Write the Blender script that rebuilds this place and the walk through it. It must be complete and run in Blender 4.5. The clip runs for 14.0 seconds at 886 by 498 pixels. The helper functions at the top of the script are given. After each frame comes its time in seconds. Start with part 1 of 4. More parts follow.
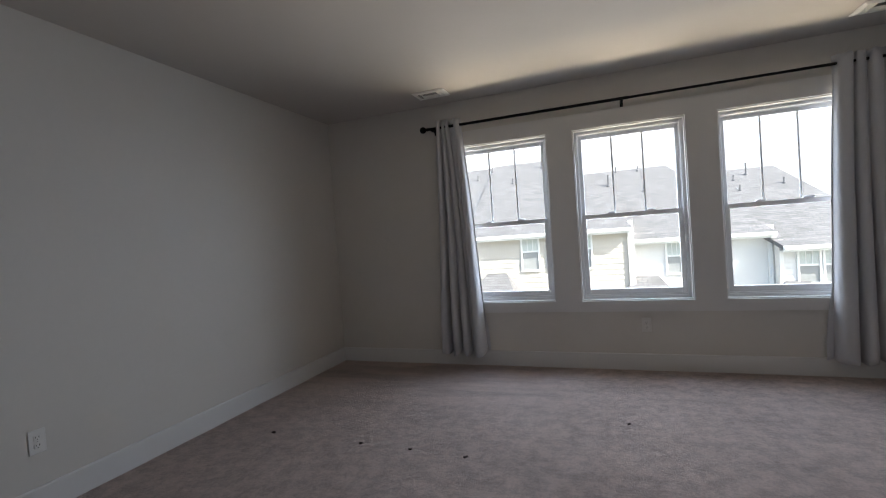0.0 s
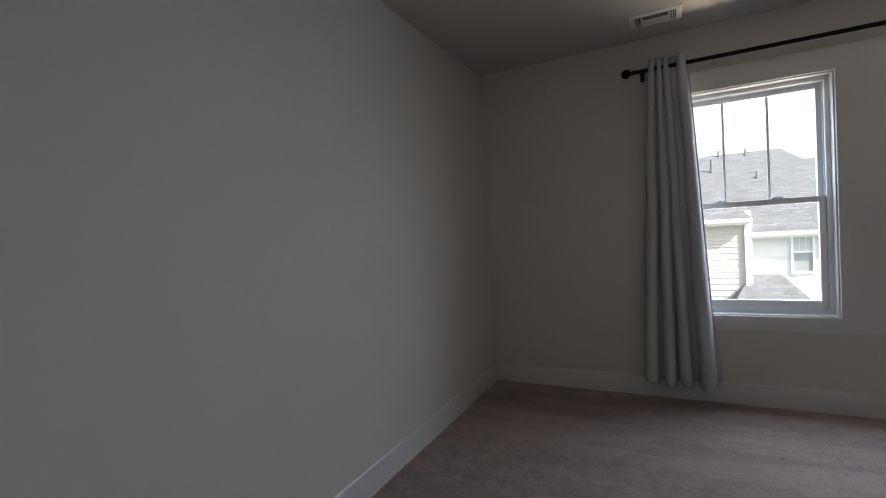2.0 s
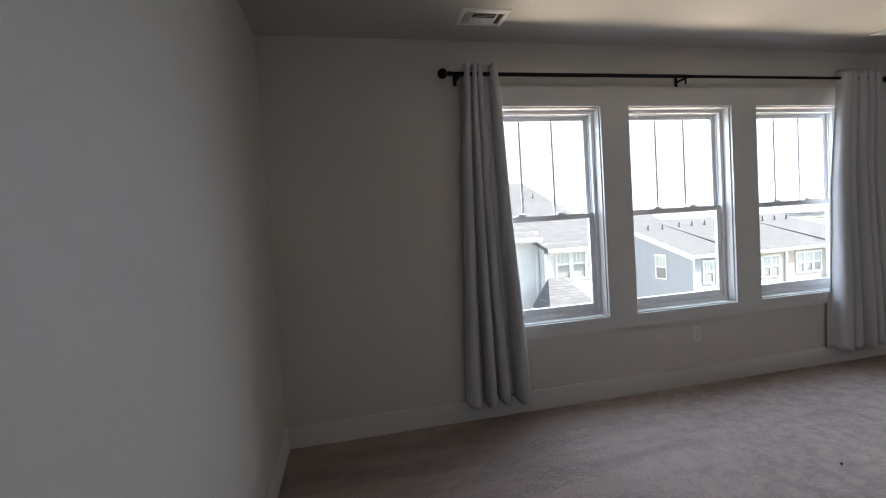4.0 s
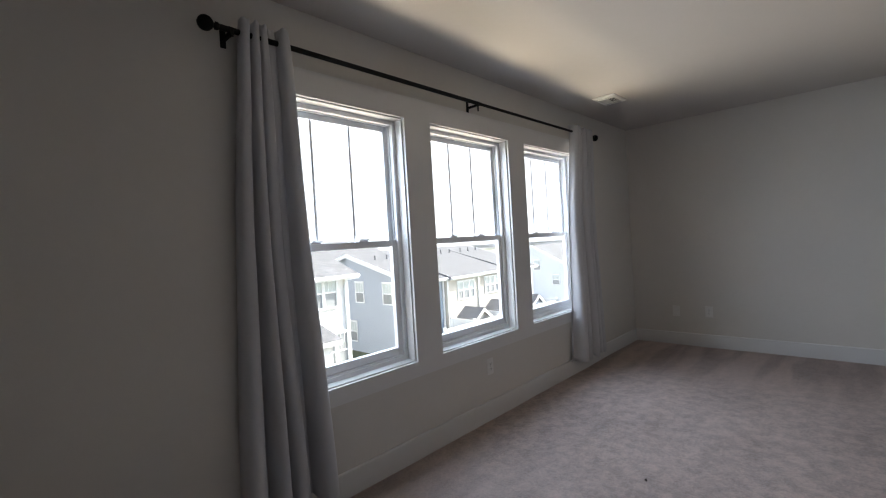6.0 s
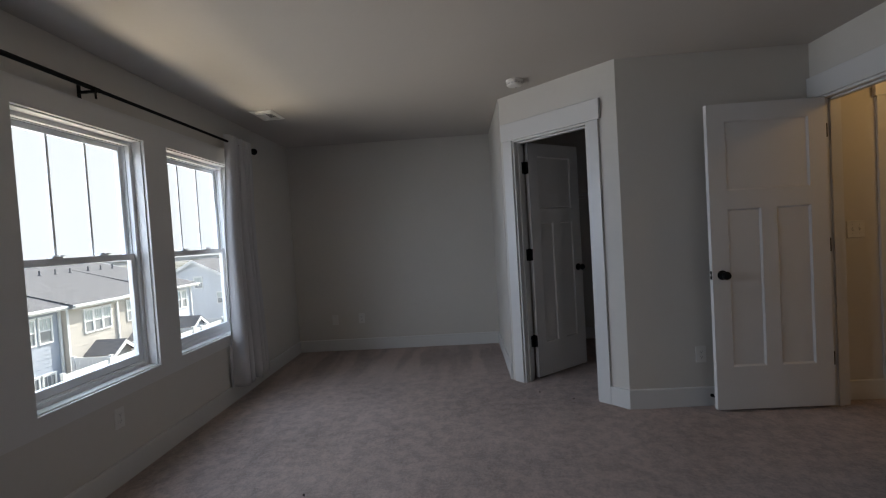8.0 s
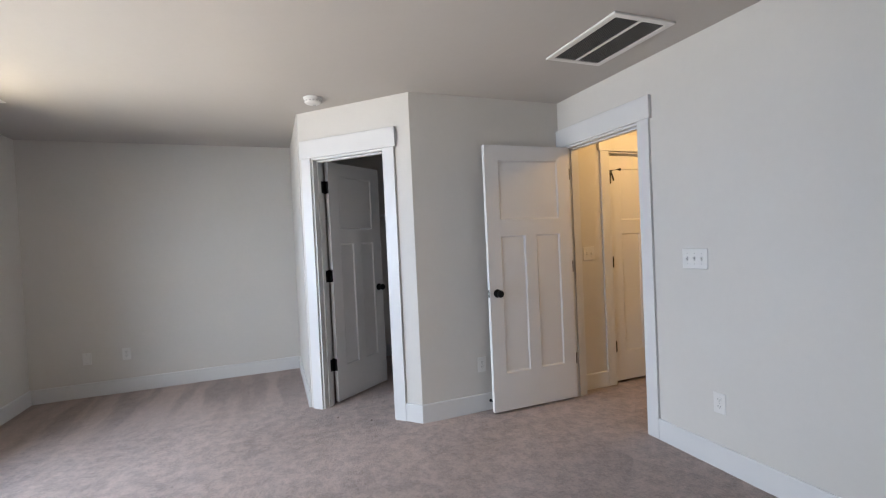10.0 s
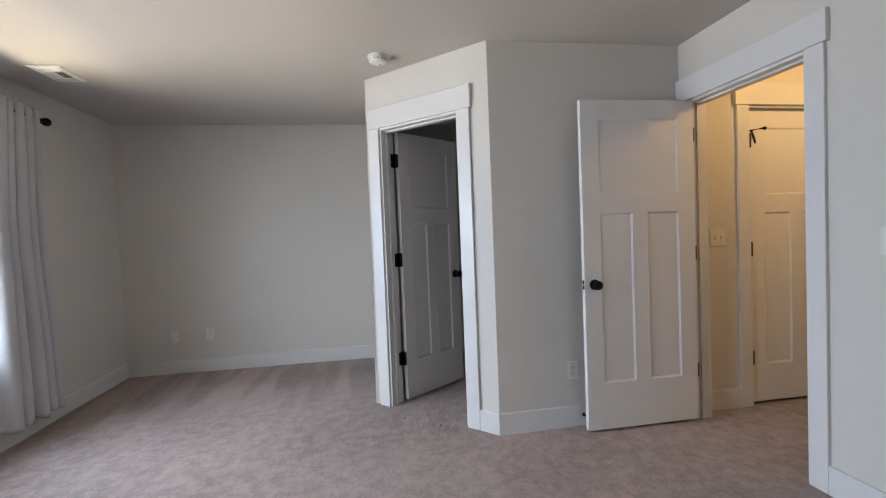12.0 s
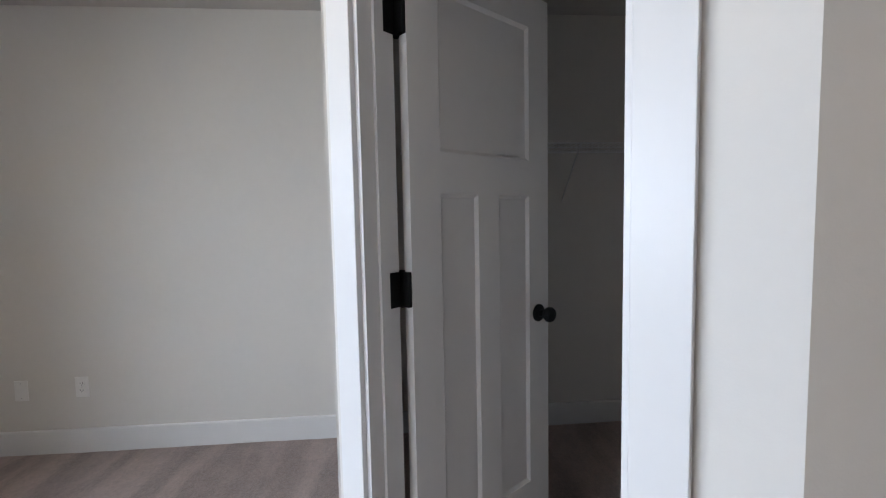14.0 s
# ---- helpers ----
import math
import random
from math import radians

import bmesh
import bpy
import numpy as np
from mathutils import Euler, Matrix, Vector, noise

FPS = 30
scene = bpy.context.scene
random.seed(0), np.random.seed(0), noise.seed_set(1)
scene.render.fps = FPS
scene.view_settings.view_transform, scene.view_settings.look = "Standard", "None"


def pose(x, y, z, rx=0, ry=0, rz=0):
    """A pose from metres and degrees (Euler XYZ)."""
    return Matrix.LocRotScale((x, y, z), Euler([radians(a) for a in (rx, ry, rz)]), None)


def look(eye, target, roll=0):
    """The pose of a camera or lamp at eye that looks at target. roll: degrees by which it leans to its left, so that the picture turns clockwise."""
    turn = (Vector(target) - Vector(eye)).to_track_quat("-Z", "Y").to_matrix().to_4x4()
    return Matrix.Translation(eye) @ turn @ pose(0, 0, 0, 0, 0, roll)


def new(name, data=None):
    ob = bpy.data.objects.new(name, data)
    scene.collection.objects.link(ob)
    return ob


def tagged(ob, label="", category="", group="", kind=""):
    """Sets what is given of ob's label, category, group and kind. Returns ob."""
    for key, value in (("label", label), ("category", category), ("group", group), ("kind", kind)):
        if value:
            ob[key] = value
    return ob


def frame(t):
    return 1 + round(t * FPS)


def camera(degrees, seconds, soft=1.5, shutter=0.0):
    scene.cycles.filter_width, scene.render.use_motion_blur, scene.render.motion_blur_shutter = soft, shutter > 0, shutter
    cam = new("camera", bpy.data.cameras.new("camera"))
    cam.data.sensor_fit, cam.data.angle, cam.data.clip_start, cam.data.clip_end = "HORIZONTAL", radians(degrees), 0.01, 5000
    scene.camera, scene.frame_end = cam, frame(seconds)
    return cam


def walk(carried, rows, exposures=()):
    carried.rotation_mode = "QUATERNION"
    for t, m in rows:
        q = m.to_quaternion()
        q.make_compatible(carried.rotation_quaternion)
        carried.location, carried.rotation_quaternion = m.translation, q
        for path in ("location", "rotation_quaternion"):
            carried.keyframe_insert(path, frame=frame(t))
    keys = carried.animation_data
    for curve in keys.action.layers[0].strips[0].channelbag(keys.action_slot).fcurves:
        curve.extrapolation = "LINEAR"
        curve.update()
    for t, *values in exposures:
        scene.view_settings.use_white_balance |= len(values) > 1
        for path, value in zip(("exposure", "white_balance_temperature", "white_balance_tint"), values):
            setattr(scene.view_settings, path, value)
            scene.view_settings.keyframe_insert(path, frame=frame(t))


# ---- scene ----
cam = camera(89.6, 14.0, soft=1.1)
PATH = [
    (0, (0.089, 0.12, 1.184), (-0.602, 1.996, 1.14), -4.0),
    (0.5, (-0.154, 0.288, 1.201), (-0.942, 2.126, 1.157), -3.6),
    (1, (-0.47, 0.394, 1.187), (-1.403, 2.162, 1.138), -2.8),
    (1.5, (-0.86, 0.498, 1.173), (-1.778, 2.274, 1.116), -2.8),
    (2, (-1.231, 0.704, 1.205), (-2.14, 2.484, 1.139), -3.4),
    (2.5, (-1.558, 0.828, 1.21), (-2.318, 2.676, 1.141), -3.4),
    (2.7, (-1.659, 0.867, 1.211), (-2.271, 2.77, 1.143), -3.5),
    (4.8, (-2.192, 1.681, 1.279), (-1.387, 3.511, 1.209), -3.3),
    (5, (-2.156, 1.781, 1.279), (-1.301, 3.588, 1.232), -3.3),
    (5.5, (-2.139, 1.999, 1.286), (-1.06, 3.683, 1.25), -3.2),
    (6, (-2.152, 2.121, 1.276), (-0.694, 3.489, 1.244), -3.4),
    (6.5, (-2.13, 2.132, 1.285), (-0.429, 3.182, 1.236), -3.5),
    (7, (-2.108, 2.107, 1.286), (-0.273, 2.9, 1.228), -3.5),
    (7.5, (-2.095, 2.089, 1.299), (-0.155, 2.572, 1.227), -3.4),
    (8, (-2.082, 2.062, 1.301), (-0.085, 2.152, 1.239), -3.5),
    (8.5, (-2.076, 1.991, 1.311), (-0.092, 1.742, 1.284), -3.5),
    (9, (-2.064, 1.954, 1.344), (-0.147, 1.385, 1.32), -3.8),
    (9.2, (-2.063, 1.951, 1.353), (-0.183, 1.268, 1.322), -3.7),
    (11.3, (-1.988, 1.813, 1.337), (-0.124, 1.09, 1.288), -2.1),
    (11.5, (-1.932, 1.752, 1.333), (-0.008, 1.212, 1.269), -1.7),
    (12, (-1.593, 1.701, 1.27), (0.38, 1.38, 1.203), -2.3),
    (12.5, (-1.068, 1.63, 1.277), (0.897, 1.278, 1.161), -3.2),
    (13, (-0.545, 1.593, 1.303), (1.441, 1.409, 1.153), -2.3),
    (13.5, (0.01, 1.548, 1.28), (1.998, 1.351, 1.171), -2.3),
    (14, (0.544, 1.476, 1.289), (2.532, 1.315, 1.144), -1.1),
]
EXPOSURES = [(0, 1.80), (0.5, 1.58), (1, 1.58), (1.5, 1.85), (2, 1.62), (2.5, 1.78), (5, 1.92), (5.5, 1.88), (6, 1.88), (6.5, 1.8), (7, 1.66), (7.5, 1.16), (8, 1.18), (8.5, 1.68), (9, 2.52), (9.2, 2.68), (11.3, 3.08), (11.5, 3.08), (12, 2.78), (12.5, 2.95), (13, 3.15), (13.5, 3.2), (14, 3.15)]
walk(cam, [(t, look(eye, target, roll)) for t, eye, target, roll in PATH], EXPOSURES)

# ---- world, sun, large lights ----
world = bpy.data.worlds.new("world")
scene.world = world
world.use_nodes = True
wn = world.node_tree.nodes
sky = wn.new("ShaderNodeTexSky")
sky.sky_type = 'NISHITA'
sky.sun_disc = False
SUN_EL, SUN_AZ = 38.0, 118.0      # azimuth clockwise from +y
sky.sun_elevation = radians(SUN_EL)
sky.sun_rotation = radians(SUN_AZ)
sky.air_density, sky.dust_density, sky.ozone_density = 1.0, 2.0, 1.0
wn["Background"].inputs["Strength"].default_value = 0.14
world.node_tree.links.new(sky.outputs[0], wn["Background"].inputs["Color"])

sun = new("sun", bpy.data.lights.new("sun", 'SUN'))
sun.data.energy, sun.data.angle, sun.data.color = 3.3, radians(0.5), (1.0, 0.95, 0.87)
sd = Vector((math.sin(radians(SUN_AZ)) * math.cos(radians(SUN_EL)), math.cos(radians(SUN_AZ)) * math.cos(radians(SUN_EL)), math.sin(radians(SUN_EL))))
sun.matrix_world = look(sd * 60, (0, 0, 0))


def area(name, m, sx, sy, watts, colour, spread=180):
    la = bpy.data.lights.new(name, 'AREA')
    la.shape, la.size, la.size_y, la.energy, la.color = 'RECTANGLE', sx, sy, watts, colour
    la.spread = radians(spread)
    ob = new(name, la)
    ob.matrix_world = m
    return ob


# daylight in the three window openings: sky from above, sunlit fronts and ground from below
WIN_X = [(-1.203, -0.352), (-0.138, 0.712), (0.928, 1.778)]
SILL_Z, HEAD_Z = 0.572, 2.022
SKY_W, GROUND_W = 9.6, 9.8
for a, b in WIN_X:
    c = (a + b) / 2
    area("window_daylight_sky", look((c, 4.56, 1.50), (c, 3.56, 0.82)), b - a + 0.10, 1.50, SKY_W, (0.66, 0.785, 0.99), 156)
area("window_daylight_ground", look((0.29, 5.20, 0.42), (0.29, 4.56, 1.19)), 3.3, 0.45, GROUND_W, (1.0, 0.86, 0.66), 86)
hall_lamp_light = new("hall_lamp_light", bpy.data.lights.new("hall_lamp_light", 'POINT'))
hall_lamp_light.data.energy, hall_lamp_light.data.color, hall_lamp_light.data.shadow_soft_size = 2.9, (1.0, 0.60, 0.22), 0.07
hall_lamp_light.location = (0.30, -1.25, 2.33)


# ---- materials ----
def nodes_of(name):
    m = bpy.data.materials.new(name)
    m.use_nodes = True
    return m, m.node_tree.nodes, m.node_tree.links, m.node_tree.nodes["Principled BSDF"]


def tex_noise(n, l, scale, detail=3.0, stretch=None, rough=0.55):
    co = n.new("ShaderNodeTexCoord")
    no = n.new("ShaderNodeTexNoise")
    no.inputs["Scale"].default_value, no.inputs["Detail"].default_value, no.inputs["Roughness"].default_value = scale, detail, rough
    if stretch:
        mp = n.new("ShaderNodeMapping")
        mp.inputs["Scale"].default_value = stretch[:3]
        if len(stretch) > 3:
            mp.inputs["Rotation"].default_value = (0, 0, radians(stretch[3]))
        l.new(co.outputs["Object"], mp.inputs["Vector"])
        l.new(mp.outputs[0], no.inputs["Vector"])
    else:
        l.new(co.outputs["Object"], no.inputs["Vector"])
    return no.outputs["Fac"]


def ramp(n, l, fac, lo, hi, a=0.3, b=0.7):
    r = n.new("ShaderNodeValToRGB")
    r.color_ramp.elements[0].position, r.color_ramp.elements[1].position = a, b
    r.color_ramp.elements[0].color, r.color_ramp.elements[1].color = (*lo, 1), (*hi, 1)
    l.new(fac, r.inputs[0])
    return r.outputs[0]


def mix(n, l, a, b, fac, mode='MIX'):
    m = n.new("ShaderNodeMix")
    m.data_type, m.blend_type = 'RGBA', mode
    m.inputs[0].default_value = fac if isinstance(fac, float) else 0.5
    if not isinstance(fac, float):
        l.new(fac, m.inputs[0])
    l.new(a, m.inputs[6])
    l.new(b, m.inputs[7])
    return m.outputs[2]


def bump(n, l, p, fac, strength, dist):
    b = n.new("ShaderNodeBump")
    b.inputs["Strength"].default_value, b.inputs["Distance"].default_value = strength, dist
    l.new(fac, b.inputs["Height"])
    l.new(b.outputs[0], p.inputs["Normal"])
    return b


def sc(c, k):
    return tuple(min(1.0, v * k) for v in c)


def paint(name, col, rough=0.5, var=0.04, peel=220.0, strength=0.12, big=1.3):
    """Paint with a faint roller texture and slow uneven patches."""
    m, n, l, p = nodes_of(name)
    slow = ramp(n, l, tex_noise(n, l, big, 4.0), sc(col, 1 - var), sc(col, 1 + var))
    fine = ramp(n, l, tex_noise(n, l, 30.0, 3.0), sc(col, 1 - var * 0.6), sc(col, 1 + var * 0.6))
    l.new(mix(n, l, slow, fine, 0.4), p.inputs["Base Color"])
    rr = n.new("ShaderNodeMapRange")
    rr.inputs["To Min"].default_value, rr.inputs["To Max"].default_value = rough - 0.06, rough + 0.06
    l.new(tex_noise(n, l, 6.0, 3.0), rr.inputs["Value"])
    l.new(rr.outputs[0], p.inputs["Roughness"])
    bump(n, l, p, tex_noise(n, l, peel, 2.0), strength, 0.002)
    return m


def plain(name, col, rough=0.5, metal=0.0, var=0.08, scale=40.0, gloss=0.5):
    m, n, l, p = nodes_of(name)
    l.new(ramp(n, l, tex_noise(n, l, scale, 3.0), sc(col, 1 - var), sc(col, 1 + var)), p.inputs["Base Color"])
    p.inputs["Roughness"].default_value, p.inputs["Metallic"].default_value = rough, metal
    p.inputs["Specular IOR Level"].default_value = gloss
    bump(n, l, p, tex_noise(n, l, scale * 6, 2.0), 0.05, 0.001)
    return m


M_WALL = paint("wall_paint", (0.60, 0.573, 0.53), 0.62, 0.035, 180.0, 0.15)
# off-white taken darker than the walls: the ceiling's shade is in this colour
M_CEIL = paint("ceiling_shaded_paint", (0.475, 0.447, 0.418), 0.85, 0.03, 120.0, 0.25)
M_TRIM = paint("trim_paint", (0.65, 0.642, 0.63), 0.36, 0.02, 60.0, 0.04, 3.0)
M_DOOR = paint("door_paint", (0.69, 0.675, 0.66), 0.38, 0.02, 90.0, 0.06, 2.0)
M_VINYL = paint("window_vinyl", (0.80, 0.81, 0.83), 0.30, 0.02, 50.0, 0.02, 3.0)
M_BLACK = plain("black_metal", (0.006, 0.006, 0.006), 0.5, 0.0, 0.2, gloss=0.15)
M_BRONZE = plain("bronze_metal", (0.06, 0.045, 0.03), 0.4, 0.6, 0.2)
M_PLATE = plain("white_plastic", (0.69, 0.675, 0.645), 0.35, 0.0, 0.02)
M_PLATE_GREY = plain("grey_plastic", (0.45, 0.44, 0.42), 0.4, 0.0, 0.03)
M_SLOT = plain("dark_slot", (0.02, 0.02, 0.02), 0.7)
M_VENT = plain("vent_enamel", (0.72, 0.71, 0.68), 0.4, 0.0, 0.03)
M_VENT_SLAT = plain("vent_slat_enamel", (0.62, 0.61, 0.58), 0.45, 0.0, 0.03)
# near-black colour for the unlit depth behind both kinds of vent
M_DUCT_SHADE = plain("duct_shade", (0.03, 0.03, 0.032), 0.8)
# return slats: grey, much darker than their white frame
M_GRILLE_SLAT = plain("grille_grey", (0.20, 0.19, 0.18), 0.6, 0.0, 0.1)
M_WIRE = plain("coated_wire", (0.7, 0.7, 0.7), 0.4)


def carpet():
    m, n, l, p = nodes_of("carpet_pile")
    base = (0.51, 0.398, 0.354)
    co = n.new("ShaderNodeTexCoord")
    axis = n.new("ShaderNodeSeparateXYZ")
    l.new(co.outputs["Object"], axis.inputs[0])

    def fade(out, lo, hi):
        f = n.new("ShaderNodeMapRange")
        f.interpolation_type = 'SMOOTHSTEP'
        f.inputs["From Min"].default_value, f.inputs["From Max"].default_value = lo, hi
        l.new(out, f.inputs["Value"])
        return f.outputs[0]

    def times(a, b):
        t = n.new("ShaderNodeMath")
        t.operation = 'MULTIPLY'
        l.new(a, t.inputs[0])
        if isinstance(b, float):
            t.inputs[1].default_value = b
        else:
            l.new(b, t.inputs[1])
        return t.outputs[0]

    def lanes(turn, lo, hi):
        """Vacuum strokes: long uneven wedges brushed one way or the other."""
        return ramp(n, l, tex_noise(n, l, 1.0, 3.0, (0.75, 4.6, 1.0, turn), 0.5), sc(base, lo), sc(base, hi), 0.43, 0.57)

    blotch = ramp(n, l, tex_noise(n, l, 1.9, 6.0, rough=0.62), sc(base, 0.72), sc(base, 1.24), 0.40, 0.60)
    scuff = ramp(n, l, tex_noise(n, l, 11.0, 7.0, rough=0.74), sc(base, 0.50), sc(base, 1.40), 0.42, 0.58)
    tuft = ramp(n, l, tex_noise(n, l, 60.0, 4.0, rough=0.8), sc(base, 0.40), sc(base, 1.50), 0.38, 0.62)
    brushed = ramp(n, l, tex_noise(n, l, 2.2, 2.0, (3.4, 0.7, 1.0, 35.0)), sc(base, 0.80), sc(base, 1.14), 0.46, 0.54)
    c = mix(n, l, blotch, lanes(-4.0, 0.74, 1.22), 0.18)
    c = mix(n, l, c, brushed, 0.22)
    c = mix(n, l, c, scuff, 0.42)
    # strokes run straight off the alcove's end wall, and off the window wall in the corner by the plain wall
    c = mix(n, l, c, lanes(14.0, 0.66, 1.30), times(fade(axis.outputs["X"], 1.45, 2.35), 0.60))
    corner = times(fade(axis.outputs["Y"], 2.7, 3.4), fade(axis.outputs["X"], 0.2, -0.7))
    c = mix(n, l, c, lanes(82.0, 0.66, 1.30), times(corner, 0.60))
    l.new(mix(n, l, c, tuft, 0.20), p.inputs["Base Color"])
    p.inputs["Roughness"].default_value = 0.95
    p.inputs["Specular IOR Level"].default_value = 0.1
    p.inputs["Sheen Weight"].default_value = 0.25
    p.inputs["Sheen Roughness"].default_value = 0.6
    add = n.new("ShaderNodeMath")
    add.operation = 'ADD'
    l.new(tex_noise(n, l, 190.0, 3.0, rough=0.7), add.inputs[0])
    l.new(tex_noise(n, l, 34.0, 5.0, rough=0.75), add.inputs[1])
    more = n.new("ShaderNodeMath")
    more.operation = 'MULTIPLY_ADD'
    more.inputs[1].default_value = 1.4
    l.new(tex_noise(n, l, 8.0, 4.0, rough=0.6), more.inputs[0])
    l.new(add.outputs[0], more.inputs[2])
    bump(n, l, p, more.outputs[0], 1.0, 0.018)
    return m


M_CARPET = carpet()


def cloth():
    m, n, l, p = nodes_of("curtain_cloth")
    col = (0.54, 0.54, 0.555)
    weave = ramp(n, l, tex_noise(n, l, 9.0, 4.0, (60.0, 60.0, 2.0)), sc(col, 0.93), sc(col, 1.06))
    slub = ramp(n, l, tex_noise(n, l, 2.0, 3.0), sc(col, 0.95), sc(col, 1.04))
    c = mix(n, l, weave, slub, 0.5)
    l.new(c, p.inputs["Base Color"])
    p.inputs["Roughness"].default_value = 0.9
    p.inputs["Sheen Weight"].default_value = 0.15
    bump(n, l, p, tex_noise(n, l, 700.0, 2.0), 0.15, 0.001)
    tr = n.new("ShaderNodeBsdfTranslucent")
    l.new(c, tr.inputs["Color"])
    ms = n.new("ShaderNodeMixShader")
    ms.inputs[0].default_value = 0.07
    l.new(p.outputs[0], ms.inputs[1])
    l.new(tr.outputs[0], ms.inputs[2])
    l.new(ms.outputs[0], n["Material Output"].inputs["Surface"])
    return m


M_CLOTH = cloth()


def pane_glass(name, tint=(1, 1, 1)):
    m, n, l, p = nodes_of(name)
    t = n.new("ShaderNodeBsdfTransparent")
    t.inputs["Color"].default_value = (*tint, 1)
    g = n.new("ShaderNodeBsdfGlossy")
    g.inputs["Roughness"].default_value = 0.02
    f = n.new("ShaderNodeLayerWeight")
    f.inputs["Blend"].default_value = 0.5
    pw = n.new("ShaderNodeMath")
    pw.operation = 'POWER'
    pw.inputs[1].default_value = 4.0
    l.new(f.outputs["Facing"], pw.inputs[0])
    ad = n.new("ShaderNodeMath")
    ad.operation = 'MULTIPLY_ADD'
    ad.inputs[1].default_value, ad.inputs[2].default_value = 0.35, 0.02
    l.new(pw.outputs[0], ad.inputs[0])
    ms = n.new("ShaderNodeMixShader")
    l.new(ad.outputs[0], ms.inputs[0])
    l.new(t.outputs[0], ms.inputs[1])
    l.new(g.outputs[0], ms.inputs[2])
    l.new(ms.outputs[0], n["Material Output"].inputs["Surface"])
    return m


M_GLASS = pane_glass("window_glass", (0.96, 0.98, 0.98))


def shingle():
    m, n, l, p = nodes_of("roof_shingle")
    co = n.new("ShaderNodeTexCoord")
    br = n.new("ShaderNodeTexBrick")
    br.inputs["Scale"].default_value = 1.0
    br.inputs["Brick Width"].default_value, br.inputs["Row Height"].default_value = 0.30, 0.145
    br.inputs["Mortar Size"].default_value = 0.012
    br.inputs["Color1"].default_value, br.inputs["Color2"].default_value = (0.13, 0.129, 0.132, 1), (0.235, 0.232, 0.238, 1)
    br.inputs["Mortar"].default_value = (0.06, 0.06, 0.06, 1)
    l.new(co.outputs["UV"], br.inputs["Vector"])
    grit = ramp(n, l, tex_noise(n, l, 3.0, 5.0), (0.135, 0.135, 0.138), (0.225, 0.222, 0.228))
    l.new(mix(n, l, br.outputs["Color"], grit, 0.4), p.inputs["Base Color"])
    p.inputs["Roughness"].default_value = 0.95
    bump(n, l, p, br.outputs["Fac"], 0.4, 0.01)
    return m


M_ROOF = shingle()
M_SIDING_WHITE = plain("siding_white", (0.70, 0.69, 0.67), 0.55, 0.0, 0.04, 3.0)
M_SIDING_CREAM = plain("siding_cream", (0.52, 0.485, 0.43), 0.55, 0.0, 0.04, 3.0)
M_SIDING_BLUE = plain("siding_blue_grey", (0.38, 0.415, 0.465), 0.6, 0.0, 0.05, 3.0)
M_SIDING_PALE = plain("siding_pale_blue", (0.64, 0.665, 0.70), 0.6, 0.0, 0.05, 3.0)
M_SIDING_TAN = plain("siding_tan", (0.46, 0.43, 0.38), 0.6, 0.0, 0.05, 3.0)
M_HOUSE_TRIM = plain("house_trim", (0.78, 0.78, 0.77), 0.5, 0.0, 0.03, 4.0)
M_HOUSE_GLASS = plain("house_window_glass", (0.30, 0.31, 0.31), 0.08, 0.0, 0.1, 2.0)
M_BLIND = plain("house_blind", (0.52, 0.56, 0.54), 0.6, 0.0, 0.1, 20.0)
M_FENCE = plain("fence_white", (0.80, 0.80, 0.80), 0.45, 0.0, 0.03, 5.0)
M_PIPE = plain("vent_pipe_dark", (0.12, 0.12, 0.13), 0.6)


def ground_mat():
    m, n, l, p = nodes_of("ground_mixed")
    grass = ramp(n, l, tex_noise(n, l, 1.5, 6.0), (0.06, 0.075, 0.035), (0.14, 0.14, 0.075))
    paving = ramp(n, l, tex_noise(n, l, 6.0, 4.0), (0.36, 0.35, 0.33), (0.44, 0.43, 0.41))
    l.new(mix(n, l, grass, paving, ramp(n, l, tex_noise(n, l, 0.06, 2.0), (0, 0, 0), (1, 1, 1), 0.44, 0.47)), p.inputs["Base Color"])
    p.inputs["Roughness"].default_value = 0.95
    bump(n, l, p, tex_noise(n, l, 30.0, 4.0), 0.5, 0.03)
    return m


M_GROUND = ground_mat()


# ---- mesh helpers ----
def box(bm, x0, y0, z0, x1, y1, z1, bev=0.0):
    b = bmesh.new() if bev else bm
    vs = [b.verts.new((x, y, z)) for x in (min(x0, x1), max(x0, x1)) for y in (min(y0, y1), max(y0, y1)) for z in (min(z0, z1), max(z0, z1))]
    for f in ((0, 1, 3, 2), (4, 6, 7, 5), (0, 4, 5, 1), (2, 3, 7, 6), (0, 2, 6, 4), (1, 5, 7, 3)):
        b.faces.new([vs[i] for i in f])
    if bev:
        bmesh.ops.bevel(b, geom=b.edges[:], offset=bev, segments=1 if bev < 0.003 else 2, affect='EDGES', profile=0.6)
        join(bm, b)


def join(bm, b):
    me = bpy.data.meshes.new("tmp")
    b.to_mesh(me)
    bm.from_mesh(me)
    bpy.data.meshes.remove(me)
    b.free()


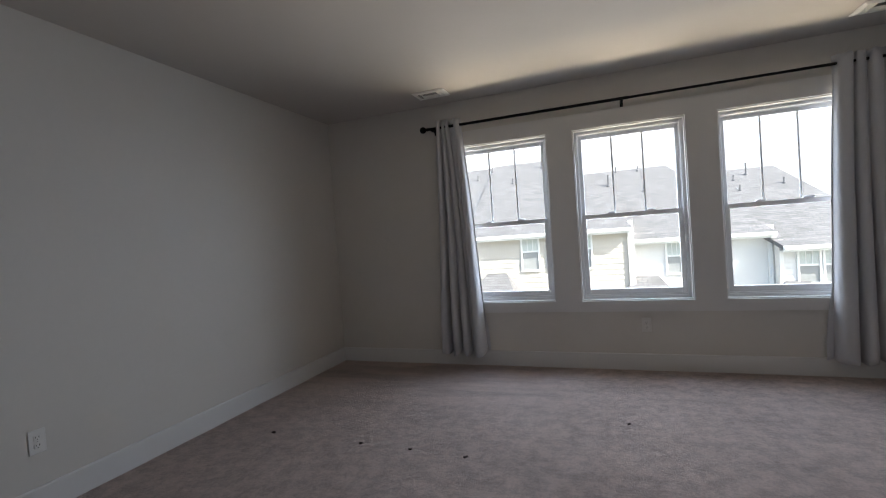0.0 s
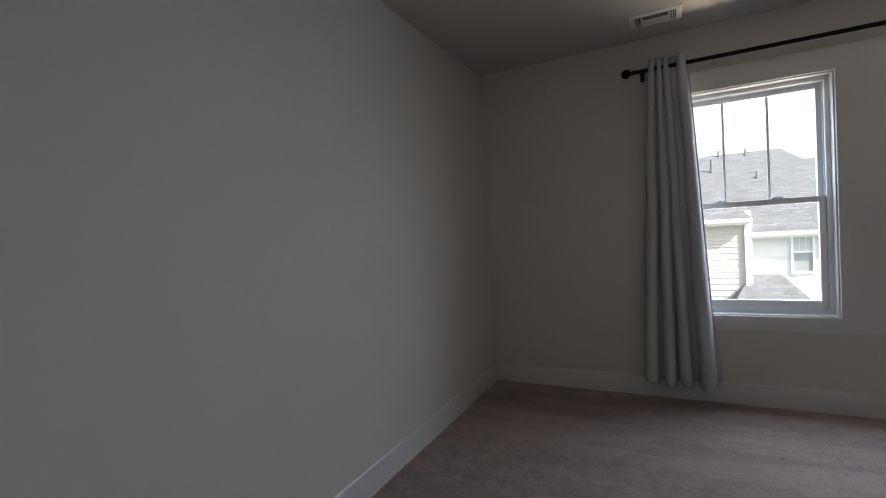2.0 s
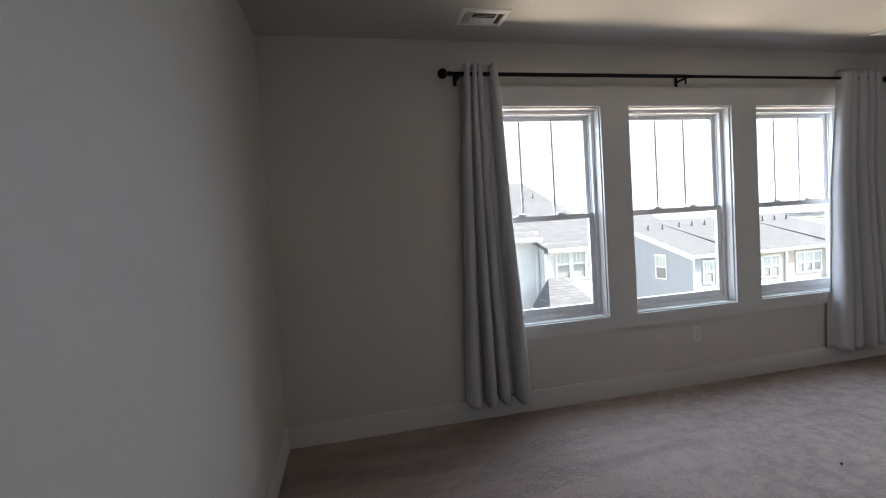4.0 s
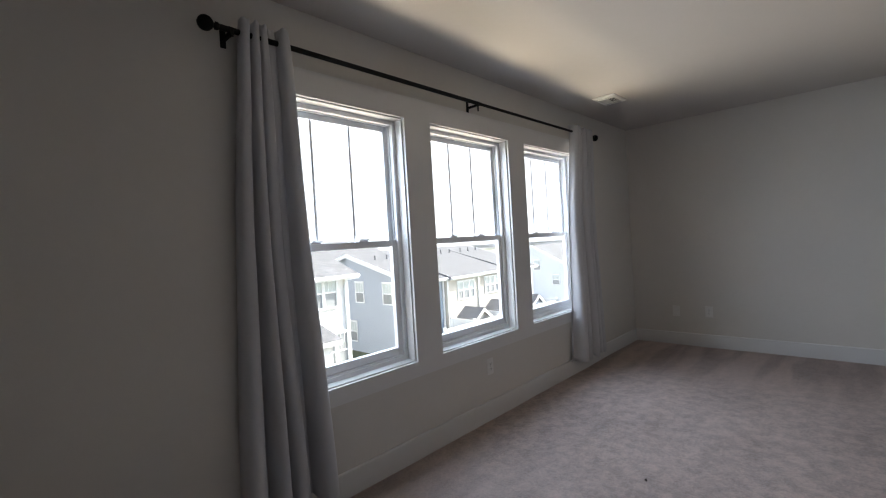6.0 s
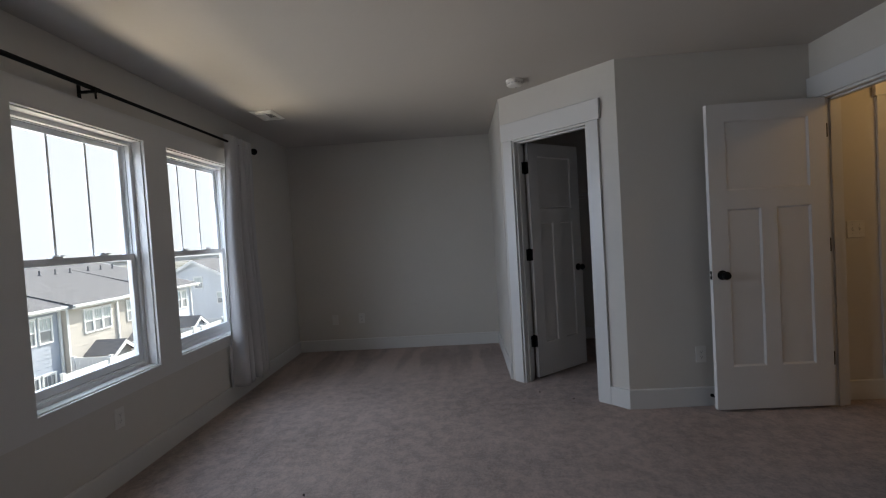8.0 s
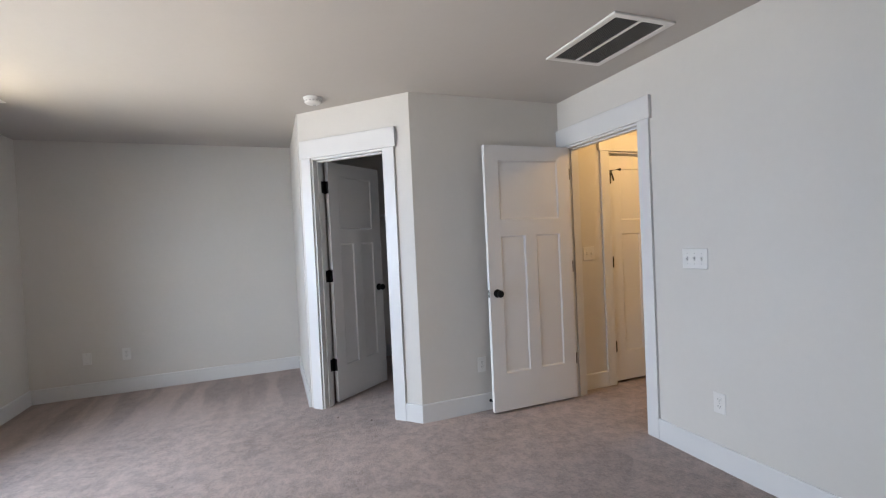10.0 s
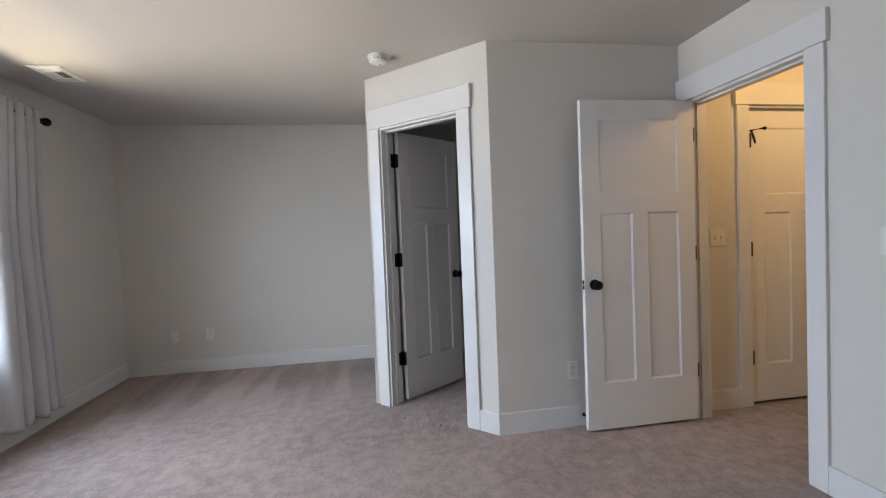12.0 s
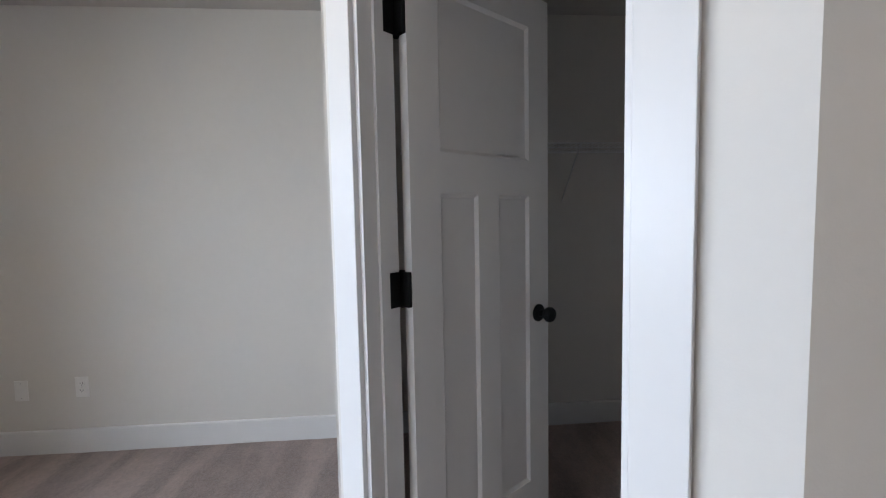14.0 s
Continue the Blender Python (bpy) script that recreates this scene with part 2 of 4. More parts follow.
def tube(bm, path, r, seg=12, cap=True, radii=None):
    """A round bar along a path of points; radii gives one radius a point."""
    rings = []
    for i, pt in enumerate(path):
        pt = Vector(pt)
        d = Vector(path[min(i + 1, len(path) - 1)]) - Vector(path[max(i - 1, 0)])
        d.normalize()
        u = d.orthogonal().normalized() if abs(d.z) < 0.9 else Vector((1, 0, 0))
        u = (u - d * u.dot(d)).normalized()
        w = d.cross(u)
        rr = radii[i] if radii else r
        rings.append([bm.verts.new(pt + (u * math.cos(a) + w * math.sin(a)) * rr) for a in (2 * math.pi * k / seg for k in range(seg))])
    for a, b in zip(rings, rings[1:]):
        for k in range(seg):
            bm.faces.new((a[k], a[(k + 1) % seg], b[(k + 1) % seg], b[k]))
    if cap:
        bm.faces.new(rings[0][::-1])
        bm.faces.new(rings[-1])


def lathe(bm, prof, m, seg=20):
    """A turned body: prof holds (radius, height) along the local z of m."""
    rings = []
    for r, h in prof:
        rings.append([bm.verts.new(m @ Vector((r * math.cos(a), r * math.sin(a), h))) for a in (2 * math.pi * k / seg for k in range(seg))])
    for a, b in zip(rings, rings[1:]):
        for k in range(seg):
            bm.faces.new((a[k], a[(k + 1) % seg], b[(k + 1) % seg], b[k]))
    bm.faces.new(rings[0][::-1])
    bm.faces.new(rings[-1])


def part(name, bm, material, parent=None, label="", smooth=False):
    """Links a bmesh as one mesh object, under a thing or a part when parent is given."""
    bmesh.ops.recalc_face_normals(bm, faces=bm.faces[:])
    me = bpy.data.meshes.new(name)
    bm.to_mesh(me)
    bm.free()
    me.materials.append(material)
    if smooth:
        for f in me.polygons:
            f.use_smooth = True
        me.set_sharp_from_angle(angle=radians(40))
    ob = new(name, me)
    if parent:
        ob.parent = parent
    if label:
        ob["label"] = label
    return ob


def thing(name, m, label, category, group="", kind=""):
    ob = new(name)
    ob.empty_display_size = 0.1
    ob.matrix_world = m
    return tagged(ob, label, category, group, kind)


def boxes(*bs, bev=0.0):
    bm = bmesh.new()
    for b in bs:
        box(bm, *b, bev=bev)
    return bm


# ---- plan ----
WX, EX = -2.535, 3.150            # west and east wall faces
NY, SY, AY = 4.080, -0.345, 1.692  # window wall, south wall, alcove's south wall
CX = 1.080                        # closet wall's face
H = 2.44
CORNER = pose(1.080, 0.950, 0, 0, 0, 45)   # angled wall: local x along it, local y into the room
ANG_LEN = 1.045
T = 0.12


# ---- large structure ----
def floor_mesh():
    """Carpet over room, closet and hall, gently uneven."""
    bm = bmesh.new()
    x0, x1, y0, y1, st = -2.7, 3.3, -3.2, 4.2, 0.06
    nx, ny = int((x1 - x0) / st), int((y1 - y0) / st)
    grid = []
    for j in range(ny + 1):
        row = []
        for i in range(nx + 1):
            x, y = x0 + (x1 - x0) * i / nx, y0 + (y1 - y0) * j / ny
            z = 0.0035 * noise.noise(Vector((x * 2.3, y * 2.3, 0))) + 0.0025 * noise.noise(Vector((x * 7, y * 7, 3)))
            row.append(bm.verts.new((x, y, z)))
        grid.append(row)
    for j in range(ny):
        for i in range(nx):
            if grid[j][i].co.y < -0.52 and not -0.70 < grid[j][i].co.x < 1.25:
                continue
            bm.faces.new((grid[j][i], grid[j][i + 1], grid[j + 1][i + 1], grid[j + 1][i]))
    return bm


floor = part("floor", floor_mesh(), M_CARPET, smooth=True)
tagged(floor, "beige cut-pile carpet with vacuum marks and scuffs", "carpet", kind="structure")
sub = part("subfloor", boxes((-2.8, -0.465, -0.25, 3.4, 4.4, -0.03), (-0.67, -3.32, -0.25, 1.2, -0.465, -0.03)), M_PLATE_GREY)
tagged(sub, "plain floor slab beneath the carpet", "floor", kind="structure")
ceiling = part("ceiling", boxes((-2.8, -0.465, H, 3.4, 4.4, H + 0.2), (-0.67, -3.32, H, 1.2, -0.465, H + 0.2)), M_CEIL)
tagged(ceiling, "flat off-white ceiling with shade put into its paint colour", "ceiling", kind="structure")


def structure(name, bm, label, mat=None, category="wall"):
    return tagged(part(name, bm, mat or M_WALL), label, category, kind="structure")


NT = 0.112
bs = [(WX - T, NY, -0.03, WIN_X[0][0] - 0.012, NY + NT, H)]
for i, (a, b) in enumerate(WIN_X):
    bs.append((a - 0.012, NY, -0.03, b + 0.012, NY + NT, SILL_Z - 0.012))
    bs.append((a - 0.012, NY, HEAD_Z + 0.012, b + 0.012, NY + NT, H))
    nxt = WIN_X[i + 1][0] - 0.012 if i < 2 else EX + T
    bs.append((b + 0.012, NY, -0.03, nxt, NY + NT, H))
structure("wall_north", boxes(*bs), "light grey painted wall with three tall windows")
structure("wall_west", boxes((WX - T, SY - T, -0.03, WX, NY, H)), "plain light grey painted wall with one outlet")
structure("wall_east", boxes((EX, SY - T, -0.03, EX + T, NY, H)), "light grey painted end wall of the alcove")
structure("wall_alcove", boxes((CX + 0.735, AY - T, -0.03, EX, AY, H)), "light grey painted side wall of the alcove")

# angled wall with the closet door's opening
C0, C1, DOOR_H = 0.222, 0.918, 2.062
TA = 0.12
ang = boxes((0.0, -TA, -0.03, C0, 0, H), (C1, -TA, -0.03, ANG_LEN, 0, H), (C0, -TA, DOOR_H, C1, 0, H))
wa = structure("wall_angled", ang, "light grey painted angled wall around the closet door")
wa.matrix_world = CORNER
structure("wall_closet", boxes((CX, SY, -0.03, CX + T, 0.9498, H)), "light grey painted closet wall beside the entry door")

# south wall with the entry door's opening
E0, E1 = 0.204, 1.004
structure("wall_south", boxes((WX, SY - T, -0.03, E0, SY, H), (E1, SY - T, -0.03, EX, SY, H), (E0, SY - T, DOOR_H, E1, SY, H)),
          "light grey painted wall with the entry doorway and switches")

# hall beyond the entry
G0, G1 = -1.640, -0.852
structure("wall_hall_east", boxes((CX, G1, -0.03, CX + T, SY - T, H), (CX, -3.2, -0.03, CX + T, G0, H), (CX, G0, DOOR_H, CX + T, G1, H)),
          "hall wall with a closed white panel door")
structure("wall_hall_west", boxes((-0.55 - T, -3.2, -0.03, -0.55, SY - T, H)), "plain painted hall wall")
structure("wall_hall_end", boxes((-0.55 - T, -3.2 - T, -0.03, CX + T, -3.2, H)), "plain painted end wall of the hall")

# outside skin under and beside the window wall
structure("wall_outside", boxes((WX - T, NY + NT, -5.0, EX + T, NY + NT + 0.02, -0.05)), "outer siding of this house below the windows", M_SIDING_WHITE)


# baseboards
BH, BT = 0.134, 0.015


def baseboard_run(bm, a, b, n, h=BH, t=BT):
    """From a to b along a wall whose room side is n; eased top edge."""
    a, b, n = Vector((*a, 0)), Vector((*b, 0)), Vector((*n, 0)).normalized()
    prof = [(0, -0.02), (t, -0.02), (t, h - 0.006), (t - 0.004, h), (0, h)]
    v0 = [bm.verts.new(a + n * d + Vector((0, 0, z))) for d, z in prof]
    v1 = [bm.verts.new(b + n * d + Vector((0, 0, z))) for d, z in prof]
    k = len(prof)
    for i in range(k):
        bm.faces.new((v0[i], v0[(i + 1) % k], v1[(i + 1) % k], v1[i]))
    bm.faces.new(v0[::-1])
    bm.faces.new(v1)


def baseboard(a, b, n, label="tall white painted baseboard above the carpet"):
    bm = bmesh.new()
    baseboard_run(bm, a, b, n)
    return tagged(part("baseboard", bm, M_TRIM), label, "baseboard", kind="structure")


def on_angle(s, d=0.0):
    v = CORNER @ Vector((s, d, 0))
    return v.x, v.y


baseboard((WX, NY), (EX, NY), (0, -1))
baseboard((WX, SY), (WX, NY - BT), (1, 0))
baseboard((EX, AY + BT), (EX, NY - BT), (-1, 0))
baseboard((CX + 0.742, AY), (EX, AY), (0, 1))
baseboard((CX, SY + BT), (CX, 0.950 + 0.006), (-1, 0))
baseboard(on_angle(-0.006), on_angle(0.134), (-1, 1))
baseboard((WX + BT, SY), (0.124, SY), (0, 1))
baseboard((CX, -0.478), (CX, -0.766), (-1, 0))
baseboard((CX, -1.73), (CX, -3.2), (-1, 0))
baseboard((EX, SY), (EX, AY - T), (-1, 0), "white baseboard inside the dark closet")


# ---- windows ----
def window_trim():
    """One flat casing board round all three openings, with eased edges."""
    y0, y1 = NY - 0.018, NY
    xl, xr, zb, zt = WIN_X[0][0] - 0.09, WIN_X[2][1] + 0.09, 0.484, 2.152
    bs = [(xl, y0, HEAD_Z, xr, y1, zt), (xl, y0, zb, xr, y1, SILL_Z), (xl, y0, SILL_Z, WIN_X[0][0], y1, HEAD_Z), (WIN_X[2][1], y0, SILL_Z, xr, y1, HEAD_Z),
          (WIN_X[0][1], y0, SILL_Z, WIN_X[1][0], y1, HEAD_Z), (WIN_X[1][1], y0, SILL_Z, WIN_X[2][0], y1, HEAD_Z)]
    return boxes(*bs)


tagged(part("trim", window_trim(), M_TRIM), "wide flat white casing around three windows", "window trim", kind="structure")


def ring(x0, x1, z0, z1, y0, y1, w, wt=None, wb=None):
    wt, wb = wt or w, wb or w
    return [(x0, y0, z0, x0 + w, y1, z1), (x1 - w, y0, z0, x1, y1, z1), (x0 + w, y0, z1 - wt, x1 - w, y1, z1), (x0 + w, y0, z0, x1 - w, y1, z0 + wb)]


MEET = 1.285


def window(i, a, b):
    w = thing("window_%d" % (i + 1), pose((a + b) / 2, NY, SILL_Z), "white vinyl double-hung window with two vertical muntins", "window", kind="structure")
    h, hw = HEAD_Z - SILL_Z, (b - a) / 2
    # jamb liner with a thin bead at the room side
    part("jamb", boxes(*ring(-hw - 0.010, hw + 0.010, -0.010, h + 0.010, -0.0175, 0.085, 0.012), *ring(-hw + 0.002, hw - 0.002, 0.002, h - 0.002, 0.0, 0.085, 0.008), bev=0.0015), M_TRIM, w)
    part("window_frame", boxes(*ring(-hw + 0.008, hw - 0.008, 0.008, h - 0.008, 0.060, 0.106, 0.026), (-hw + 0.008, 0.106, MEET - SILL_Z - 0.02, -hw + 0.034, 0.150, h - 0.008), (hw - 0.034, 0.106, MEET - SILL_Z - 0.02, hw - 0.008, 0.150, h - 0.008), (-hw + 0.034, 0.106, h - 0.034, hw - 0.034, 0.150, h - 0.008), *ring(-hw + 0.034, hw - 0.034, 0.034, h - 0.034, 0.086, 0.096, 0.006), bev=0.0015), M_VINYL, w)
    part("window_sill", boxes((-hw + 0.034, 0.066, 0.030, hw - 0.034, 0.106, 0.046), bev=0.002), M_VINYL, w)
    zm = MEET - SILL_Z
    x0, x1 = -hw + 0.036, hw - 0.036
    low = part("lower_sash", boxes(*ring(x0, x1, 0.046, zm + 0.018, 0.074, 0.104, 0.034, 0.036, 0.045), bev=0.002), M_VINYL, w)
    part("pane", boxes((x0 + 0.03, 0.098, 0.086, x1 - 0.03, 0.103, zm - 0.014)), M_GLASS, low, "clear glass pane").visible_shadow = False
    up = part("upper_sash", boxes(*ring(x0, x1, zm - 0.020, h - 0.036, 0.108, 0.138, 0.030, 0.034, 0.036), bev=0.002), M_VINYL, w)
    part("pane", boxes((x0 + 0.026, 0.120, zm + 0.012, x1 - 0.026, 0.126, h - 0.066)), M_GLASS, up, "clear glass pane").visible_shadow = False
    gx0, gx1 = x0 + 0.030, x1 - 0.030
    for k in (1, 2):
        x = gx0 + (gx1 - gx0) * k / 3
        part("muntin", boxes((x - 0.007, 0.114, zm + 0.014, x + 0.007, 0.119, h - 0.068), bev=0.0012), M_VINYL, up)
    for fx in (0.29, 0.71):
        x = gx0 + (gx1 - gx0) * fx
        bm = boxes((x - 0.032, 0.076, zm + 0.018, x + 0.032, 0.104, zm + 0.026), bev=0.002)
        box(bm, x - 0.018, 0.080, zm + 0.026, x + 0.012, 0.100, zm + 0.034, bev=0.002)
        box(bm, x + 0.006, 0.068, zm + 0.026, x + 0.040, 0.078, zm + 0.032, bev=0.002)
        part("sash_lock", bm, M_VINYL, low, "small cam lock")
    return w


for i, (a, b) in enumerate(WIN_X):
    window(i, a, b)


# ---- doors and casings ----
def casing(m, x0, x1, top, label, left=True, right=True, ov0=0.016, ov1=0.016, w=0.088, depth=T, stop=0.045):
    """Craftsman casing on the room side of an opening x0..x1, with jamb and stop; local y points into the room."""
    c = thing("trim", m, label, "door trim", kind="structure")
    j = 0.019
    if left:
        part("side_casing", boxes((x0 - w, 0, 0, x0 + 0.004, 0.018, top - 0.004), bev=0.0015), M_TRIM, c)
    if right:
        part("side_casing", boxes((x1 - 0.004, 0, 0, x1 + w, 0.018, top - 0.004), bev=0.0015), M_TRIM, c)
    part("head_casing", boxes((x0 - w - ov0, 0, top - 0.004, x1 + w + ov1, 0.025, top + 0.142), bev=0.002), M_TRIM, c)
    part("jamb", boxes((x0 - 0.002, -depth - 0.002, -0.01, x0 + j, 0.002, top), (x1 - j, -depth - 0.002, -0.01, x1 + 0.002, 0.002, top), (x0 + j, -depth - 0.002, top - j, x1 - j, 0.002, top), bev=0.001), M_TRIM, c)
    part("stop", boxes((x0 + j, -stop - 0.032, 0, x0 + j + 0.011, -stop, top - j), (x1 - j - 0.011, -stop - 0.032, 0, x1 - j, -stop, top - j), (x0 + j, -stop - 0.032, top - j - 0.011, x1 - j, -stop, top - j), bev=0.001), M_TRIM, c)
    return c


DW, DH, DT = 0.738, 2.028, 0.035


def door_leaf(d, w=DW, h=DH, t=DT):
    """Three-panel leaf: one wide panel above two tall ones; local x from the hinge, y through it."""
    st, top, p1, mid, p2 = 0.112, 0.112, 0.456, 0.122, 1.050
    cs = 0.100
    zs = [h, h - top, h - top - p1, h - top - p1 - mid, h - top - p1 - mid - p2, 0]
    bs = [(0, 0, 0, st, t, h), (w - st, 0, 0, w, t, h), (st, 0, zs[1], w - st, t, zs[0]), (st, 0, zs[3], w - st, t, zs[2]), (st, 0, 0, w - st, t, zs[4]),
          ((w - cs) / 2, 0, zs[4], (w + cs) / 2, t, zs[3])]
    part("leaf", boxes(*bs), M_DOOR, d)
    r = 0.009
    for x0, x1, z0, z1 in ((st, w - st, zs[2], zs[1]), (st, (w - cs) / 2, zs[4], zs[3]), ((w + cs) / 2, w - st, zs[4], zs[3])):
        bm = boxes((x0 - 0.002, r, z0 - 0.002, x1 + 0.002, t - r, z1 + 0.002))
        # sloped sticking round the panel on both faces
        e = 0.011
        for y_in, y_out in ((r, 0.0006), (t - r, t - 0.0006)):
            o = [(x0, z0), (x1, z0), (x1, z1), (x0, z1)]
            n = [(x0 + e, z0 + e), (x1 - e, z0 + e), (x1 - e, z1 - e), (x0 + e, z1 - e)]
            vo = [bm.verts.new((x, y_out, z)) for x, z in o]
            vn = [bm.verts.new((x, y_in, z)) for x, z in n]
            for k in range(4):
                bm.faces.new((vo[k], vo[(k + 1) % 4], vn[(k + 1) % 4], vn[k]))
        part("panel", bm, M_DOOR, d)


def knob_at(d, x, z, t=DT, both=True):
    for side in ((1, -1) if both else (1,)):
        m = Matrix.Translation((x, t if side > 0 else 0, z)) @ pose(0, 0, 0, -90 if side > 0 else 90)
        bm = bmesh.new()
        lathe(bm, [(0.032, 0), (0.032, 0.006), (0.028, 0.010), (0.013, 0.012), (0.012, 0.030), (0.020, 0.034), (0.027, 0.044), (0.028, 0.054), (0.023, 0.063), (0.010, 0.067)], m)
        part("knob", bm, M_BLACK, d, "round black knob", smooth=True)


def hinges(d, x, y, mat, z_list=(0.330, 1.085, 1.833), wide=0.034, thick=0.004, h=0.09):
    for z in z_list:
        bm = bmesh.new()
        box(bm, x - wide, y - thick / 2, z - h / 2, x + wide, y + thick / 2, z + h / 2, bev=0.0015)
        tube(bm, [(x, y, z - h / 2 - 0.004), (x, y, z + h / 2 + 0.004)], 0.007, 10)
        part("hinge", bm, mat, d, "butt hinge", smooth=True)


# closet door, hinged on its far jamb and swung into the closet
casing(CORNER, C0, C1, DOOR_H, "flat white craftsman casing of the closet door", ov1=0.010, depth=TA)
closet_door = thing("door_1", CORNER, "white three-panel closet door standing ajar inward", "door", kind="structure")
OPEN = 82
closet_door.matrix_world = CORNER @ pose(C1 - 0.021, -TA - 0.002, 0.018, 0, 0, 180 + OPEN) @ pose(0.017, -DT, 0)
CW = 0.641
door_leaf(closet_door, CW)
knob_at(closet_door, CW - 0.062, 0.912)
for z in (0.315, 1.068, 1.815):
    bm = boxes((-0.0135, 0.001, z - 0.05, -0.0002, DT + 0.002, z + 0.05), bev=0.0015)
    tube(bm, [(-0.005, DT + 0.004, z - 0.053), (-0.005, DT + 0.004, z + 0.053)], 0.009, 12)
    jb = boxes((C1 - 0.0232, -TA - 0.002, z + 0.018 - 0.05, C1 - 0.0192, -TA + 0.040, z + 0.018 + 0.05), bev=0.0015)
    jb.transform(closet_door.matrix_world.inverted() @ CORNER)
    join(bm, jb)
    part("hinge", bm, M_BLACK, closet_door, "black butt hinge", smooth=True)
part("latch_plate", boxes((CW - 0.0005, 0.006, 0.885, CW + 0.0015, DT - 0.006, 0.94), bev=0.0008), M_BLACK, closet_door, "black latch plate")

# entry door, open square against the closet wall
SOUTH = pose(0, SY, 0)
casing(SOUTH, E0, E1, DOOR_H, "flat white craftsman casing of the entry doorway", ov1=-0.014, ov0=0.016, w=0.088)
EW = 0.758
entry_door = thing("door_2", pose(E1 - 0.021, SY + 0.006, 0.018, 0, 0, 90), "white three-panel entry door standing open square", "door", kind="structure")
door_leaf(entry_door, EW)
knob_at(entry_door, EW - 0.062, 0.905)
for z in (0.315, 1.068, 1.815):
    bm = boxes((-0.004, 0.001, z - 0.045, -0.001, DT - 0.003, z + 0.045), bev=0.001)
    tube(bm, [(-0.004, -0.004, z - 0.05), (-0.004, -0.004, z + 0.05)], 0.0065, 10)
    box(bm, -0.012, DT - 0.006, z - 0.045, 0.0, DT - 0.003, z + 0.045, bev=0.001)
    part("hinge", bm, M_BRONZE, entry_door, "dark bronze hinge", smooth=True)
part("latch_plate", boxes((EW - 0.0005, 0.006, 0.877, EW + 0.0015, DT - 0.006, 0.933), bev=0.0008), M_BLACK, entry_door, "black latch plate")
part("latch_bolt", boxes((EW + 0.0012, 0.012, 0.898, EW + 0.010, DT - 0.012, 0.914), bev=0.002), M_PLATE_GREY, entry_door, "bright latch bolt")

# hall door, shut
HALL = pose(CX, 0, 0, 0, 0, 90)
casing(HALL, G0, G1, DOOR_H, "flat white casing of the hall closet door", stop=0.045)
hall_door = thing("door_3", pose(CX + 0.004, G1 - 0.022, 0.022, 0, 0, -90), "white three-panel hall door, shut", "door", kind="structure")
door_leaf(hall_door, 0.744, 1.998)
for z in (0.31, 1.06, 1.80):
    bm = boxes((-0.003, -0.005, z - 0.045, 0.012, -0.001, z + 0.045), bev=0.001)
    tube(bm, [(-0.003, -0.006, z - 0.05), (-0.003, -0.006, z + 0.05)], 0.0075, 10)
    part("hinge", bm, M_BRONZE, hall_door, "dark bronze hinge", smooth=True)
bm = bmesh.new()
tube(bm, [(-0.004, -0.008, 1.862), (-0.004, -0.020, 1.864), (0.040, -0.060, 1.868), (0.056, -0.066, 1.868)], 0.006, 8)
lathe(bm, [(0.011, 0), (0.012, 0.008), (0.009, 0.014)], Matrix.Translation((0.056, -0.060, 1.868)) @ pose(0, 0, 0, 90))
tube(bm, [(-0.004, -0.020, 1.866), (0.012, -0.030, 1.80), (0.016, -0.030, 1.775)], 0.006, 8)
part("hinge_stop", bm, M_BLACK, hall_door, "black hinge-pin door stop", smooth=True)

# ---- curtains and rod ----
ROD_Y, ROD_Z = 4.000, 2.205
rod = thing("curtain_rod", pose(0.35, ROD_Y, ROD_Z), "black metal curtain rod with ball finials above the windows", "curtain rod")
RL, RR, RB = -1.405 - 0.35, 2.075 - 0.35, 0.262 - 0.35
bm = bmesh.new()
tube(bm, [(RL, 0, 0), (RB + 0.05, 0, 0)], 0.0125, 16)
part("pole", bm, M_BLACK, rod, smooth=True)
bm = bmesh.new()
tube(bm, [(RB - 0.02, 0, 0), (RR, 0, 0)], 0.0102, 16)
part("inner_pole", bm, M_BLACK, rod, smooth=True)
for x, s in ((RL, -1), (RR, 1)):
    bm = bmesh.new()
    prof = [(0.013, 0), (0.016, 0.003), (0.016, 0.012), (0.010, 0.016), (0.010, 0.022)] + [(max(0.004, 0.031 * math.sin(a)), 0.050 - 0.031 * math.cos(a)) for a in (math.pi * k / 10 for k in range(1, 10))]
    lathe(bm, prof, Matrix.Translation((x, 0, 0)) @ pose(0, 0, 0, 0, 90 * s))
    part("finial", bm, M_BLACK, rod, "black ball finial", smooth=True)
for x in (RL + 0.045, RB, RR - 0.04):
    bm = bmesh.new()
    box(bm, x - 0.010, -0.016, -0.024, x + 0.010, NY - ROD_Y - 0.002, -0.012, bev=0.002)
    box(bm, x - 0.010, -0.020, -0.024, x + 0.010, -0.013, 0.006, bev=0.002)
    box(bm, x - 0.012, NY - ROD_Y - 0.007, -0.050, x + 0.012, NY - ROD_Y - 0.001, 0.030, bev=0.002)
    box(bm, x - 0.007, -0.019, -0.060 if x == RB else -0.034, x + 0.007, -0.013, -0.020, bev=0.002)
    part("bracket", bm, M_BLACK, rod, "black wall bracket")


def smooth_step(v):
    v = max(0.0, min(1.0, v))
    return v * v * (3 - 2 * v)


